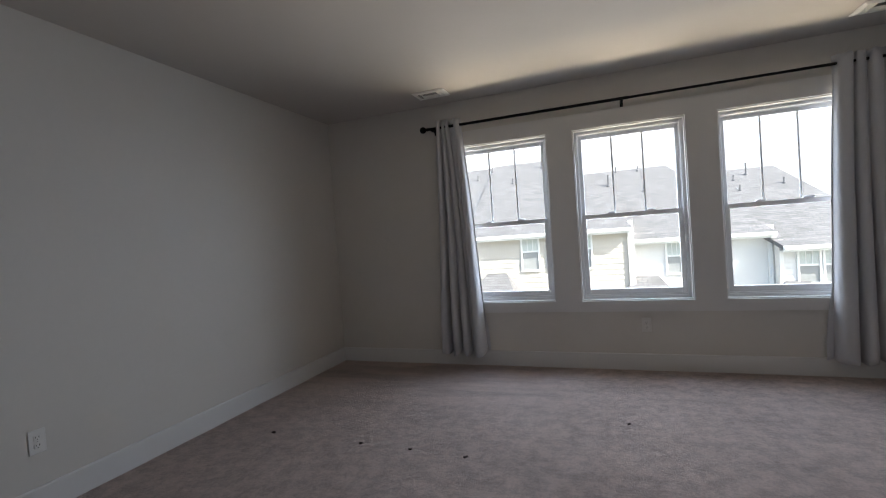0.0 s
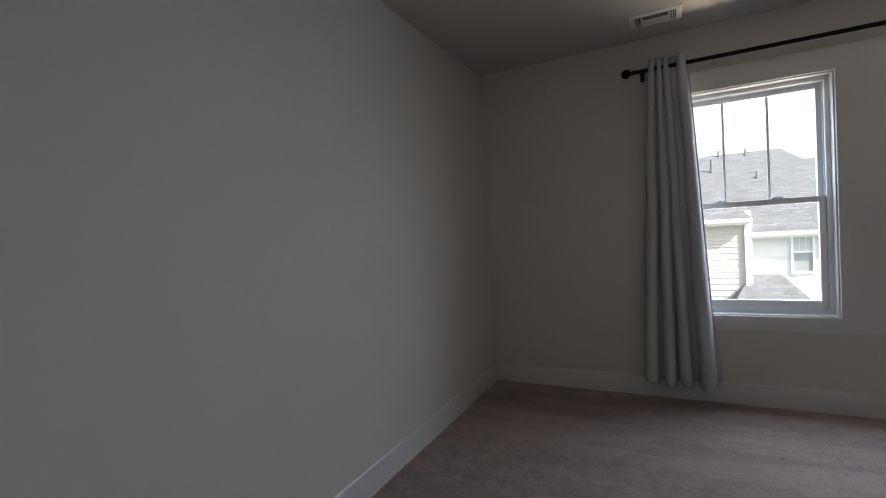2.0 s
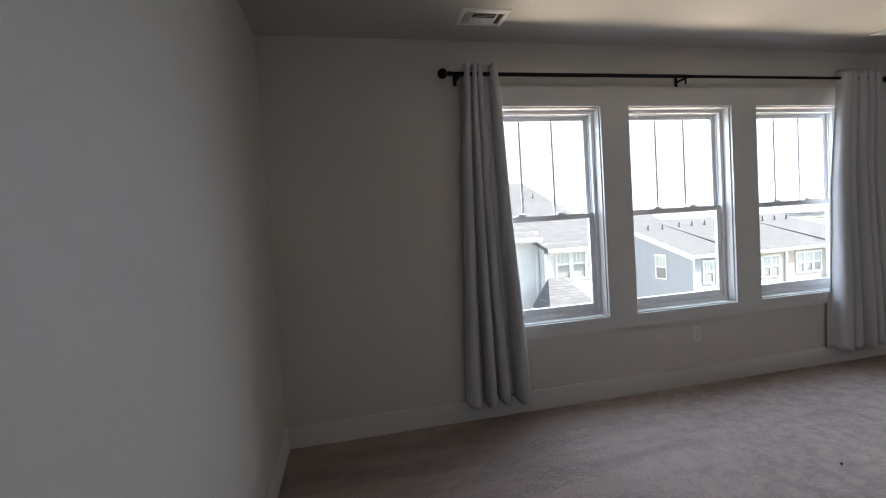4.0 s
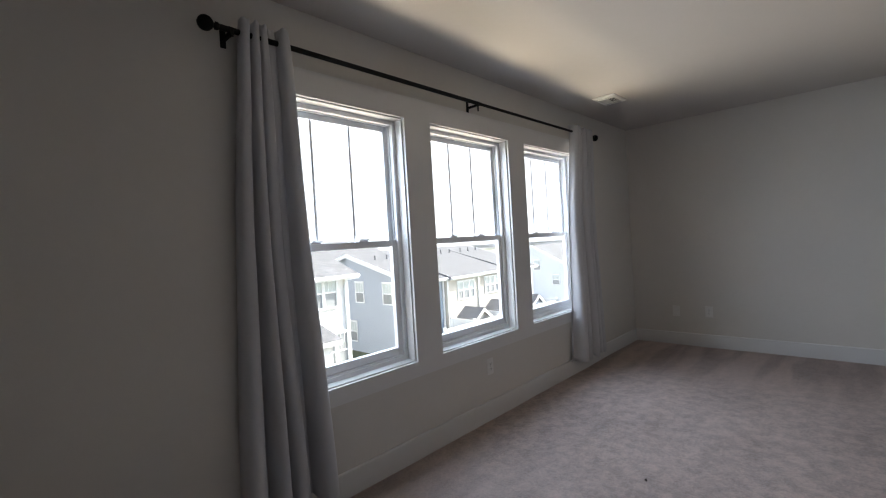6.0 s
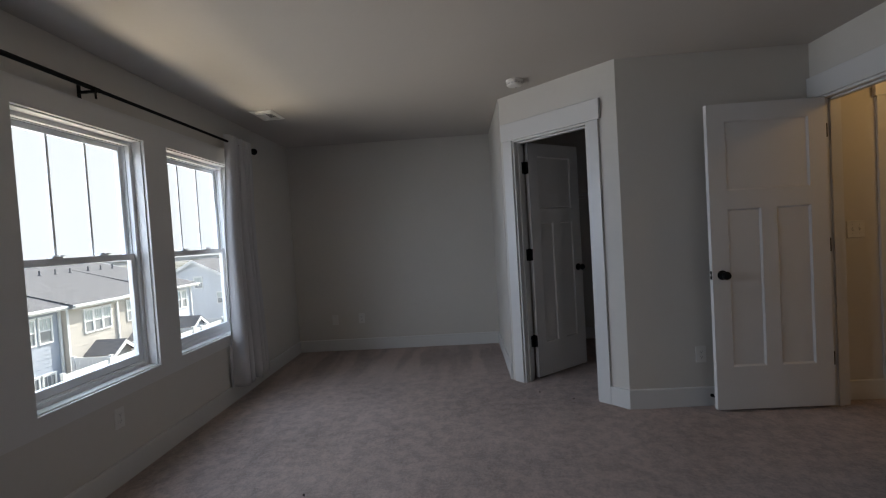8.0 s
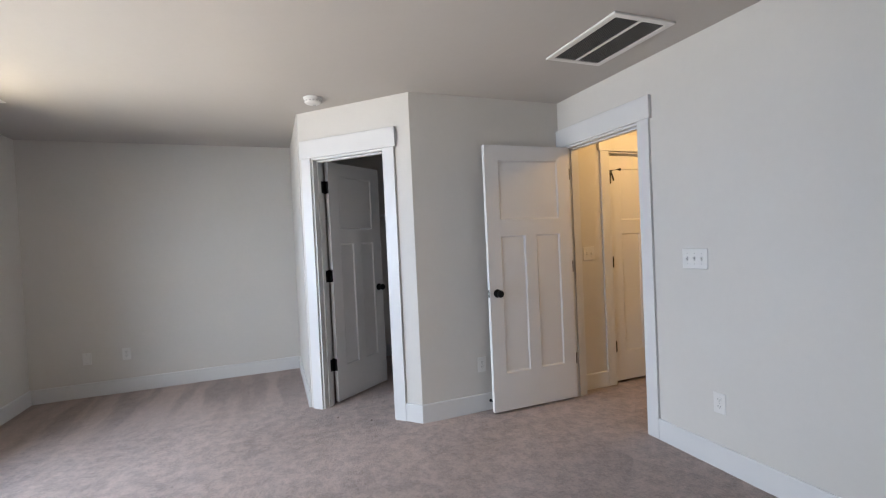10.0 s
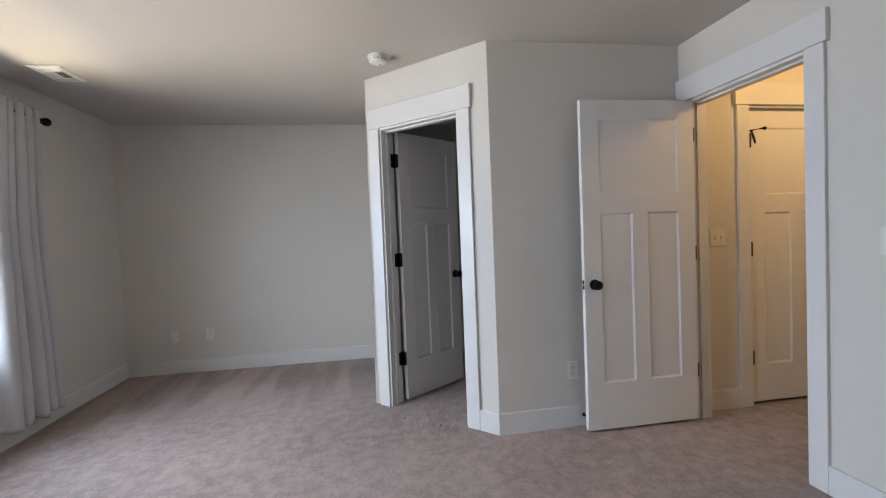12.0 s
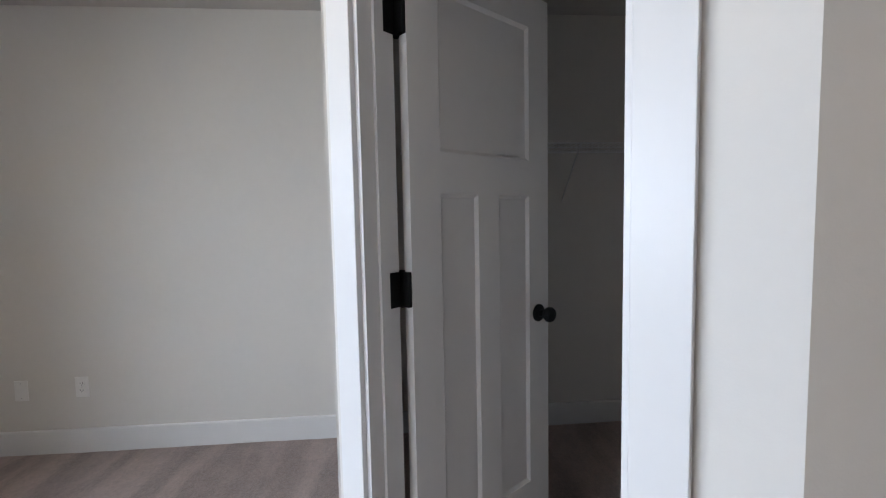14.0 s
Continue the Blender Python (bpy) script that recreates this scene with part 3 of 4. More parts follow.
def curtain(name, label, folds, hem, z_top, z_bot, seedv):
    """A hanging panel of rounded folds with tight valleys between them.
    folds: x range at the top, x range at the hem, depth at the top and at the hem, and how far down the depth begins to grow;
    hem: x of the free edge at the top and at the hem, where the cloth turns back to the wall."""
    nf, nv = 18, 64
    side = 1 if hem[1] > folds[0][2] else -1
    bm = bmesh.new()
    rows = []
    for j in range(nv + 1):
        v = j / nv
        back = ROD_Y + 0.012 + 0.046 * smooth_step(v * 2.0)
        row = []
        for q, (t0, t1, b0, b1, d0, d1, grow) in enumerate(folds):
            k = v ** 0.85
            sway = 0.006 * noise.noise(Vector((q * 3.1, v * 2.6, seedv)))
            x0, x1 = t0 + (b0 - t0) * k + sway, t1 + (b1 - t1) * k + sway
            d = d0 + (d1 - d0) * smooth_step((v - grow) / (1.02 - grow))
            lean = 0.16 * noise.noise(Vector((q * 1.7, v * 1.5, seedv + 9)))
            for i in range(nf + 1):
                f = i / nf
                bulge = max(0.0, math.sin(math.pi * f ** (1.0 + lean))) ** 0.42
                # the bulge is a little wider than its foot, so the valleys close up
                x = x0 + (x1 - x0) * f - 0.07 * (x1 - x0) * math.sin(2 * math.pi * f) * bulge
                y = back - d * bulge + 0.004 * noise.noise(Vector((x * 9, v * 5, seedv + q)))
                row.append((x, min(y, NY - 0.022)))
        last = row[-1][0]
        free = hem[0] + (hem[1] - hem[0]) * smooth_step((v - 0.55) / 0.42)
        free = side * max(side * free, side * last + 0.010)
        for f in (0.35, 0.7, 1.0):
            row.append((last + (free - last) * f, min(back + 0.008 - 0.012 * f * v, NY - 0.022)))
        z = z_top + (z_bot - z_top) * v
        out = []
        for i, (x, y) in enumerate(row):
            zz = z
            if j < 2:
                zz += 0.005 * math.sin(i * 0.55)
            if v > 0.93:
                zz += (0.010 * math.sin(i * 0.21 + seedv) + 0.16 * (y - back)) * (v - 0.93) / 0.07
            out.append(bm.verts.new((x, y, zz)))
        rows.append(out)
    for p, q in zip(rows, rows[1:]):
        for i in range(len(p) - 1):
            bm.faces.new((p[i], p[i + 1], q[i + 1], q[i]))
    x0 = folds[1][0]
    ob = thing(name, pose(x0, ROD_Y, 0), label, "curtain", "window curtains")
    bmesh.ops.translate(bm, verts=bm.verts[:], vec=(-x0, -ROD_Y, 0))
    p = part("panel", bm, M_CLOTH, ob, smooth=True)
    so = p.modifiers.new("thickness", 'SOLIDIFY')
    so.thickness, so.offset = 0.0022, 0
    for xx in (0.02, 0.07):
        tab = bmesh.new()
        tube(tab, [(side * xx, 0.022, ROD_Z + 0.03), (side * xx, 0.026, ROD_Z - 0.05)], 0.004, 6)
        part("back_tab", tab, M_CLOTH, ob)
    return ob


curtain("curtain", "pale grey cloth curtain bunched into pleats on the rod",
        [(-1.318, -1.280, -1.424, -1.330, 0.046, 0.100, 0.0), (-1.270, -1.242, -1.300, -1.226, 0.042, 0.116, 0.05), (-1.234, -1.200, -1.206, -1.132, 0.030, 0.106, 0.40),
         (-1.194, -1.162, -1.124, -1.110, 0.004, 0.004, 0.0), (-1.158, -1.105, -1.092, -0.992, 0.052, 0.124, 0.0)],
        (-1.095, -0.962), 2.262, 0.130, 0.3)
curtain("curtain", "pale grey cloth curtain hanging beside the last window",
        [(2.036, 1.976, 2.125, 2.052, 0.036, 0.074, 0.0), (1.966, 1.902, 2.030, 1.952, 0.038, 0.084, 0.1), (1.892, 1.818, 1.930, 1.832, 0.040, 0.100, 0.0), (1.808, 1.748, 1.808, 1.720, 0.036, 0.084, 0.1),
         (1.738, 1.645, 1.702, 1.566, 0.050, 0.104, 0.0)],
        (1.622, 1.528), 2.262, 0.125, 1.9)


# ---- electrical plates ----
def plate(name, m, label, category, w=0.072, h=0.116, kind_of="outlet"):
    """Wall plate: local y points off the wall, x along it."""
    o = thing(name, m, label, category, "wall plates")
    part("cover_plate", boxes((-w / 2, 0, -h / 2, w / 2, 0.0055, h / 2), bev=0.0025), M_PLATE, o)
    if kind_of == "outlet":
        for zz in (-0.0195, 0.0195):
            bm = bmesh.new()
            box(bm, -0.0165, 0.004, zz - 0.0135, 0.0165, 0.0075, zz + 0.0135, bev=0.0022)
            r = part("receptacle", bm, M_PLATE, o)
            part("slot", boxes((-0.0078, 0.0072, zz - 0.002, -0.0054, 0.0079, zz + 0.007), (0.0054, 0.0072, zz - 0.001, 0.0078, 0.0079, zz + 0.006), (-0.0022, 0.0072, zz - 0.0095, 0.0022, 0.0079, zz - 0.0055)), M_SLOT, r, "dark slots")
        bm = bmesh.new()
        lathe(bm, [(0.003, 0), (0.0028, 0.001)], Matrix.Translation((0, 0.0054, 0)) @ pose(0, 0, 0, -90), 10)
        part("screw", bm, M_PLATE_GREY, o)
    elif kind_of == "switch":
        n = round((w - 0.026) / 0.046)
        for k in range(n):
            x = (k - (n - 1) / 2) * 0.046
            part("toggle_slot", boxes((x - 0.005, 0.0050, -0.012, x + 0.005, 0.0062, 0.012)), M_PLATE_GREY, o)
            up = 1 if k != n - 1 else -1
            bm = boxes((x - 0.0038, 0.0055, -0.004, x + 0.0038, 0.018, 0.004), bev=0.001)
            bmesh.ops.rotate(bm, verts=bm.verts[:], cent=(x, 0.0055, 0), matrix=Matrix.Rotation(radians(28 * up), 3, 'X'))
            part("toggle", bm, M_PLATE, o)
            for zz in (-0.030, 0.030):
                sb = bmesh.new()
                lathe(sb, [(0.003, 0), (0.0028, 0.001)], Matrix.Translation((x, 0.0054, zz)) @ pose(0, 0, 0, -90), 10)
                part("screw", sb, M_PLATE_GREY, o)
    else:
        for zz in (-0.042, 0.042):
            sb = bmesh.new()
            lathe(sb, [(0.003, 0), (0.0028, 0.001)], Matrix.Translation((0, 0.0054, zz)) @ pose(0, 0, 0, -90), 10)
            part("screw", sb, M_PLATE_GREY, o)
    return o


plate("outlet", pose(0.352, NY, 0.372, 0, 0, 180), "white duplex outlet on the wall below the windows", "outlet")
plate("outlet", pose(WX, 1.420, 0.350, 0, 0, -90), "white duplex outlet on the plain side wall", "outlet")
plate("outlet", pose(EX, 3.313, 0.374, 0, 0, 90), "white duplex outlet on the alcove's end wall", "outlet")
plate("cable_plate", pose(EX, 3.632, 0.366, 0, 0, 90), "blank painted cable plate beside the alcove outlet", "wall plate", kind_of="blank")
plate("outlet", pose(CX, 0.452, 0.364, 0, 0, 90), "white duplex outlet on the closet wall behind the door", "outlet")
plate("outlet", pose(-0.300, SY, 0.370), "white duplex outlet below the light switches", "outlet")
plate("light_switch", pose(-0.175, SY, 1.172), "white triple light switch plate beside the doorway", "light switch", 0.164, 0.117, "switch")
plate("light_switch", pose(CX, -0.612, 1.172, 0, 0, 90), "white double light switch plate in the hall", "light switch", 0.118, 0.117, "switch")


# ---- ceiling fixtures ----
def supply_vent(m, label):
    """Stamped ceiling register: frame with sloped rim, angled slats and a near-black sheet painted as the throat's
    shade.
    """
    v = thing("ceiling_vent", m, label, "air vent", "ceiling registers")
    w, d = 0.285, 0.195
    bm = bmesh.new()
    o = [(-w / 2, -d / 2), (w / 2, -d / 2), (w / 2, d / 2), (-w / 2, d / 2)]
    loops = [(o, 0.0), (o, -0.004)]
    for ins, z in ((0.012, -0.010), (0.030, -0.012), (0.032, -0.003)):
        loops.append(([(x - math.copysign(ins, x), y - math.copysign(ins, y)) for x, y in o], z))
    rings = [[bm.verts.new((x, y, z)) for x, y in lp] for lp, z in loops]
    for a, b in zip(rings, rings[1:]):
        for k in range(4):
            bm.faces.new((a[k], a[(k + 1) % 4], b[(k + 1) % 4], b[k]))
    part("frame", bm, M_VENT, v)
    part("backing", boxes((-w / 2 + 0.03, -d / 2 + 0.03, -0.0035, w / 2 - 0.03, d / 2 - 0.03, -0.001)), M_DUCT_SHADE, v)
    for k in range(8):
        y = -d / 2 + 0.042 + k * (d - 0.084) / 7
        bm = boxes((-w / 2 + 0.072, -0.0085, -0.0006, w / 2 - 0.072, 0.0085, 0.0006))
        bmesh.ops.rotate(bm, verts=bm.verts[:], cent=(0, 0, 0), matrix=Matrix.Rotation(radians(24 if k < 4 else -24), 3, 'X'))
        bmesh.ops.translate(bm, verts=bm.verts[:], vec=(0, y, -0.009))
        part("slat", bm, M_VENT_SLAT, v)
    for s in (-1, 1):
        part("divider", boxes((s * (w / 2 - 0.070) - 0.003, -d / 2 + 0.032, -0.013, s * (w / 2 - 0.070) + 0.003, d / 2 - 0.032, -0.002)), M_VENT, v)
        for k in range(3):
            bm = boxes((-0.0050, -d / 2 + 0.034, -0.0006, 0.0050, d / 2 - 0.034, 0.0006))
            bmesh.ops.rotate(bm, verts=bm.verts[:], cent=(0, 0, 0), matrix=Matrix.Rotation(radians(-55 * s), 3, 'Y'))
            bmesh.ops.translate(bm, verts=bm.verts[:], vec=(s * (w / 2 - 0.040 - k * 0.011), 0, -0.009))
            part("slat", bm, M_VENT_SLAT, v)
    part("damper_lever", boxes((-w / 2 + 0.036, 0.0, -0.022, -w / 2 + 0.040, 0.012, -0.006), bev=0.001), M_VENT, v)
    return v


supply_vent(pose(-1.262, 3.760, H, 0, 0, 180), "white ceiling air register by the bunched curtain")
supply_vent(pose(1.780, 3.698, H), "white ceiling air register towards the alcove")

rv = thing("return_vent", pose(-0.010, 0.096, H), "large white ceiling return grille with grey slats over a near-black sheet", "air vent")
RW, RD = 0.590, 0.405
part("frame", boxes(*[(a, b, -0.012, c, d, 0) for a, b, c, d in ((-RW / 2, -RD / 2, -RW / 2 + 0.034, RD / 2), (RW / 2 - 0.034, -RD / 2, RW / 2, RD / 2), (-RW / 2 + 0.034, -RD / 2, RW / 2 - 0.034, -RD / 2 + 0.038), (-RW / 2 + 0.034, RD / 2 - 0.038, RW / 2 - 0.034, RD / 2))], bev=0.003), M_VENT, rv)
part("bar", boxes((-RW / 2 + 0.034, -0.008, -0.011, RW / 2 - 0.034, 0.008, 0), bev=0.002), M_VENT, rv)
# no opening above: this near-black sheet stands in for the shaded duct
part("duct_sheet", boxes((-RW / 2 + 0.030, -RD / 2 + 0.034, -0.0035, RW / 2 - 0.030, RD / 2 - 0.034, -0.001)), M_DUCT_SHADE, rv, "near-black sheet painted as the duct's shade behind the grille")
for k in range(26):
    y = -RD / 2 + 0.046 + k * (RD - 0.092) / 25
    if abs(y) < 0.012:
        continue
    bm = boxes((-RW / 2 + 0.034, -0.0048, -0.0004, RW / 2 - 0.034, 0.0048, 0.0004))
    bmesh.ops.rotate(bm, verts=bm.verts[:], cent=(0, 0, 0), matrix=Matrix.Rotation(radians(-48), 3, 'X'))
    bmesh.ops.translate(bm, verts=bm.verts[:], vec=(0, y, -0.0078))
    part("slat", bm, M_GRILLE_SLAT, rv)

sd_ = thing("smoke_detector", pose(1.366, 1.598, H), "round white smoke detector on the ceiling", "smoke detector")
FLIP = pose(0, 0, 0, 180)
bm = bmesh.new()
lathe(bm, [(0.066, 0), (0.066, 0.010), (0.064, 0.012)], FLIP, 32)
part("base", bm, M_PLATE, sd_, smooth=True)
bm = bmesh.new()
lathe(bm, [(0.060, 0.012), (0.061, 0.018), (0.058, 0.036), (0.050, 0.043), (0.020, 0.046), (0.004, 0.046)], FLIP, 32)
part("cover", bm, M_PLATE, sd_, smooth=True)
for k in range(14):
    a = 2 * math.pi * k / 14
    bm = boxes((0.0570, -0.007, -0.034, 0.0612, 0.007, -0.025))
    bmesh.ops.rotate(bm, verts=bm.verts[:], cent=(0, 0, 0), matrix=Matrix.Rotation(a, 3, 'Z'))
    part("slot", bm, M_PLATE_GREY, sd_)
bm = bmesh.new()
lathe(bm, [(0.010, 0.0455), (0.010, 0.048), (0.008, 0.049)], FLIP @ Matrix.Translation((0.022, 0.012, 0)), 14)
part("test_button", bm, M_PLATE_GREY, sd_, "grey test button")

# hall ceiling lamp that gives the warm light
hl = thing("ceiling_light", pose(0.30, -1.25, H), "small frosted dome ceiling light in the hall", "ceiling light")
bm = bmesh.new()
lathe(bm, [(0.150, 0), (0.150, 0.018), (0.140, 0.022)], FLIP, 28)
part("base", bm, M_BRONZE, hl, smooth=True)
m_, n_, l_, p_ = nodes_of("frosted_glass_lit")
p_.inputs["Base Color"].default_value = (0.9, 0.85, 0.75, 1)
p_.inputs["Emission Color"].default_value = (1.0, 0.68, 0.34, 1)
p_.inputs["Emission Strength"].default_value = 1.5
bm = bmesh.new()
lathe(bm, [(0.135, 0.022), (0.132, 0.040), (0.115, 0.062), (0.080, 0.080), (0.040, 0.088), (0.006, 0.090)], FLIP, 28)
shade = part("shade", bm, m_, hl, "glowing frosted glass", smooth=True)
shade.visible_shadow = False

# ---- door stop on the closet wall's baseboard ----
ds = thing("door_stop", pose(CX - BT, 0.395, 0.075), "small black door stop on the baseboard", "door stop")
bm = bmesh.new()
lathe(bm, [(0.012, 0), (0.012, 0.004), (0.005, 0.006), (0.005, 0.055)], pose(0, 0, 0, 0, -90), 12)
part("stem", bm, M_BLACK, ds, smooth=True)
bm = bmesh.new()
lathe(bm, [(0.009, 0.055), (0.011, 0.058), (0.011, 0.068), (0.008, 0.072)], pose(0, 0, 0, 0, -90), 12)
part("rubber_tip", bm, M_SLOT, ds, smooth=True)

# ---- wire shelf in the closet ----
ws = thing("wire_shelf", pose(EX, 0.55, 1.66), "white coated wire shelf on the closet wall", "shelf")
for dz, dx in ((0, -0.005), (0, -0.15), (0, -0.30), (-0.05, -0.305)):
    bm = bmesh.new()
    tube(bm, [(dx, -0.85, dz), (dx, 0.95, dz)], 0.0035, 8)
    part("rail", bm, M_WIRE, ws, smooth=True)
for k in range(60):
    y = -0.84 + k * 0.03
    bm = bmesh.new()
    tube(bm, [(-0.004, y, 0.004), (-0.302, y, 0.004), (-0.306, y, -0.05)], 0.0016, 5)
    part("wire", bm, M_WIRE, ws)
for y in (-0.6, 0.0, 0.6):
    bm = bmesh.new()
    tube(bm, [(-0.290, y, -0.004), (-0.004, y, -0.29)], 0.004, 8)
    part("brace", bm, M_WIRE, ws)

# ---- small dents in the pile: dark raised lumps stand in for their shade ----
def tuft(x, y, r, k):
    bm = bmesh.new()
    rng = random.Random(k)
    for j in range(7):
        a, d = rng.uniform(0, 6.28), rng.uniform(0, r * 0.6)
        lathe(bm, [(r * 0.30, 0.0), (r * 0.34, 0.003), (r * 0.2, 0.006 + rng.uniform(0, 0.003))], Matrix.Translation((d * math.cos(a) * 1.5, d * math.sin(a), 0)) @ pose(0, 0, 0, rng.uniform(-25, 25), rng.uniform(-25, 25)), 7)
    o = part("carpet_dent", bm, M_DENT_SHADE, smooth=True)
    o.matrix_world = pose(x, y, 0.0, 0, 0, rng.uniform(0, 180))
    tagged(o, "small dark lump standing in for a shaded dent in the beige carpet", "carpet tuft", "tufts in the carpet")


# dark colour that gives the dents their shade
M_DENT_SHADE = plain("dent_shade", (0.07, 0.055, 0.05), 0.95, 0.0, 0.3, 90.0, 0.1)
for k, (x, y, r) in enumerate(((-2.02, 2.42, 0.016), (-1.36, 2.40, 0.013), (-0.70, 2.37, 0.018), (-1.03, 2.39, 0.011), (0.15, 2.96, 0.010), (1.30, 1.29, 0.010), (1.47, 1.52, 0.009))):
    tuft(x, y, r, k)

structure("wall_hall_closet", boxes((CX + T, -1.75, -0.03, CX + T + 0.02, -0.75, H)), "plain board closing the hall closet")

# ---- outside: ground and houses ----
GZ = -5.6
gb = bmesh.new()
R = 900.0
v = [gb.verts.new(p) for p in ((-R, -R, GZ), (R, -R, GZ), (R, R, GZ), (-R, R, GZ))]
gb.faces.new(v)
tagged(part("ground", gb, M_GROUND), "mixed turf and paving between the houses", "ground", kind="structure")


def lap_siding(bm, a, b, z0, z1, out, lap=0.19, top=None):
    """Overlapping boards from a to b (plan points); out: plan direction off the wall; top(f): height limit along it."""
    a, b, out = Vector((*a, 0)), Vector((*b, 0)), Vector((*out, 0)).normalized()
    k, z = 0, z0
    while z < z1 - 0.01:
        zt = min(z + lap, z1)
        f0, f1 = 0.0, 1.0
        if top:
            fs = [q / 60 for q in range(61) if top(q / 60) >= zt - 0.02]
            if not fs:
                break
            f0, f1 = fs[0], fs[-1]
        p, q = a.lerp(b, f0), a.lerp(b, f1)
        up = Vector((0, 0, 1))
        vs = [bm.verts.new(w) for w in (p + out * 0.022 + up * z, q + out * 0.022 + up * z, q + out * 0.004 + up * zt, p + out * 0.004 + up * zt, p + up * z, q + up * z)]
        bm.faces.new(vs[:4])
        bm.faces.new((vs[4], vs[5], vs[1], vs[0]))
        z, k = zt, k + 1


def house_window(parent, m, w, h, group_blind=True):
    """Local x along the wall, y off it; origin at the bottom middle."""
    o = new("window")
    o.parent = parent
    o.matrix_local = m
    def kid(nm, bm, mat):
        ob = part(nm, bm, mat, o)
        return ob
    f = 0.065
    kid("frame", boxes((-w / 2 - f, 0, -f, -w / 2, 0.06, h + f), (w / 2, 0, -f, w / 2 + f, 0.06, h + f), (-w / 2, 0, h, w / 2, 0.06, h + f), (-w / 2, 0, -f, w / 2, 0.07, 0), (-w / 2, 0, h / 2 - 0.03, w / 2, 0.05, h / 2 + 0.03), (-w / 6 - 0.009, 0.0, h / 2, -w / 6 + 0.009, 0.030, h), (w / 6 - 0.009, 0.0, h / 2, w / 6 + 0.009, 0.030, h), (-w / 2 - f - 0.03, 0, h + f, w / 2 + f + 0.03, 0.075, h + f + 0.05)), M_HOUSE_TRIM)
    kid("pane", boxes((-w / 2, 0.0, 0, w / 2, 0.012, h / 2)), M_HOUSE_GLASS)
    kid("blind", boxes((-w / 2, 0.0, h / 2, w / 2, 0.014, h)), M_BLIND if group_blind else M_HOUSE_GLASS)


def slab(bm, pts, th):
    """A roof plane with thickness and shingle-aligned UVs."""
    pts = [Vector(p) for p in pts]
    n = (pts[1] - pts[0]).cross(pts[2] - pts[0]).normalized()
    if n.z < 0:
        n = -n
    top = [bm.verts.new(p) for p in pts]
    bot = [bm.verts.new(p - n * th) for p in pts]
    uv = bm.loops.layers.uv.verify()
    e = (pts[1] - pts[0]).normalized()
    w = n.cross(e)
    k = len(pts)
    fs = [bm.faces.new(top), bm.faces.new(bot[::-1])] + [bm.faces.new((top[i], bot[i], bot[(i + 1) % k], top[(i + 1) % k])) for i in range(k)]
    for f in fs:
        for lo in f.loops:
            d = lo.vert.co - pts[0]
            lo[uv].uv = (d.dot(e), d.dot(w))


def porch(parent, cx, yf, w, z_eave, z_ridge, depth, wallmat):
    """Small gabled entry that stands out from the front."""
    ob = new("porch")
    ob.parent = parent
    y0 = yf - depth
    bm = bmesh.new()
    slab(bm, [(cx, y0 - 0.25, z_ridge), (cx, yf, z_ridge), (cx + w / 2 + 0.25, yf, z_eave - 0.15), (cx + w / 2 + 0.25, y0 - 0.25, z_eave - 0.15)], 0.10)
    slab(bm, [(cx, yf, z_ridge), (cx, y0 - 0.25, z_ridge), (cx - w / 2 - 0.25, y0 - 0.25, z_eave - 0.15), (cx - w / 2 - 0.25, yf, z_eave - 0.15)], 0.10)
    part("roof", bm, M_ROOF, ob)
    bm = bmesh.new()
    vs = [bm.verts.new(p) for p in ((cx - w / 2, y0, GZ), (cx + w / 2, y0, GZ), (cx + w / 2, y0, z_eave - 0.12), (cx, y0, z_ridge - 0.13), (cx - w / 2, y0, z_eave - 0.12))]
    bm.faces.new(vs)
    b2 = [bm.verts.new((q.co.x, yf, q.co.z)) for q in vs]
    for i in range(5):
        bm.faces.new((vs[i], vs[(i + 1) % 5], b2[(i + 1) % 5], b2[i]))
    part("wall", bm, wallmat, ob)
    bm = bmesh.new()
    for s in (-1, 1):
        a, b = Vector((cx + s * (w / 2 + 0.24), y0 - 0.262, z_eave - 0.20)), Vector((cx, y0 - 0.262, z_ridge - 0.05))
        vs = [bm.verts.new(p) for p in (a, b, b - Vector((0, 0, 0.2)), a - Vector((0, 0, 0.2)))]
        v2 = [bm.verts.new(q.co + Vector((0, 0.03, 0))) for q in vs]
        bm.faces.new(vs)
        bm.faces.new(v2[::-1])
        for i in range(4):
            bm.faces.new((vs[i], v2[i], v2[(i + 1) % 4], vs[(i + 1) % 4]))
    part("rake_board", bm, M_HOUSE_TRIM, ob)
    return ob


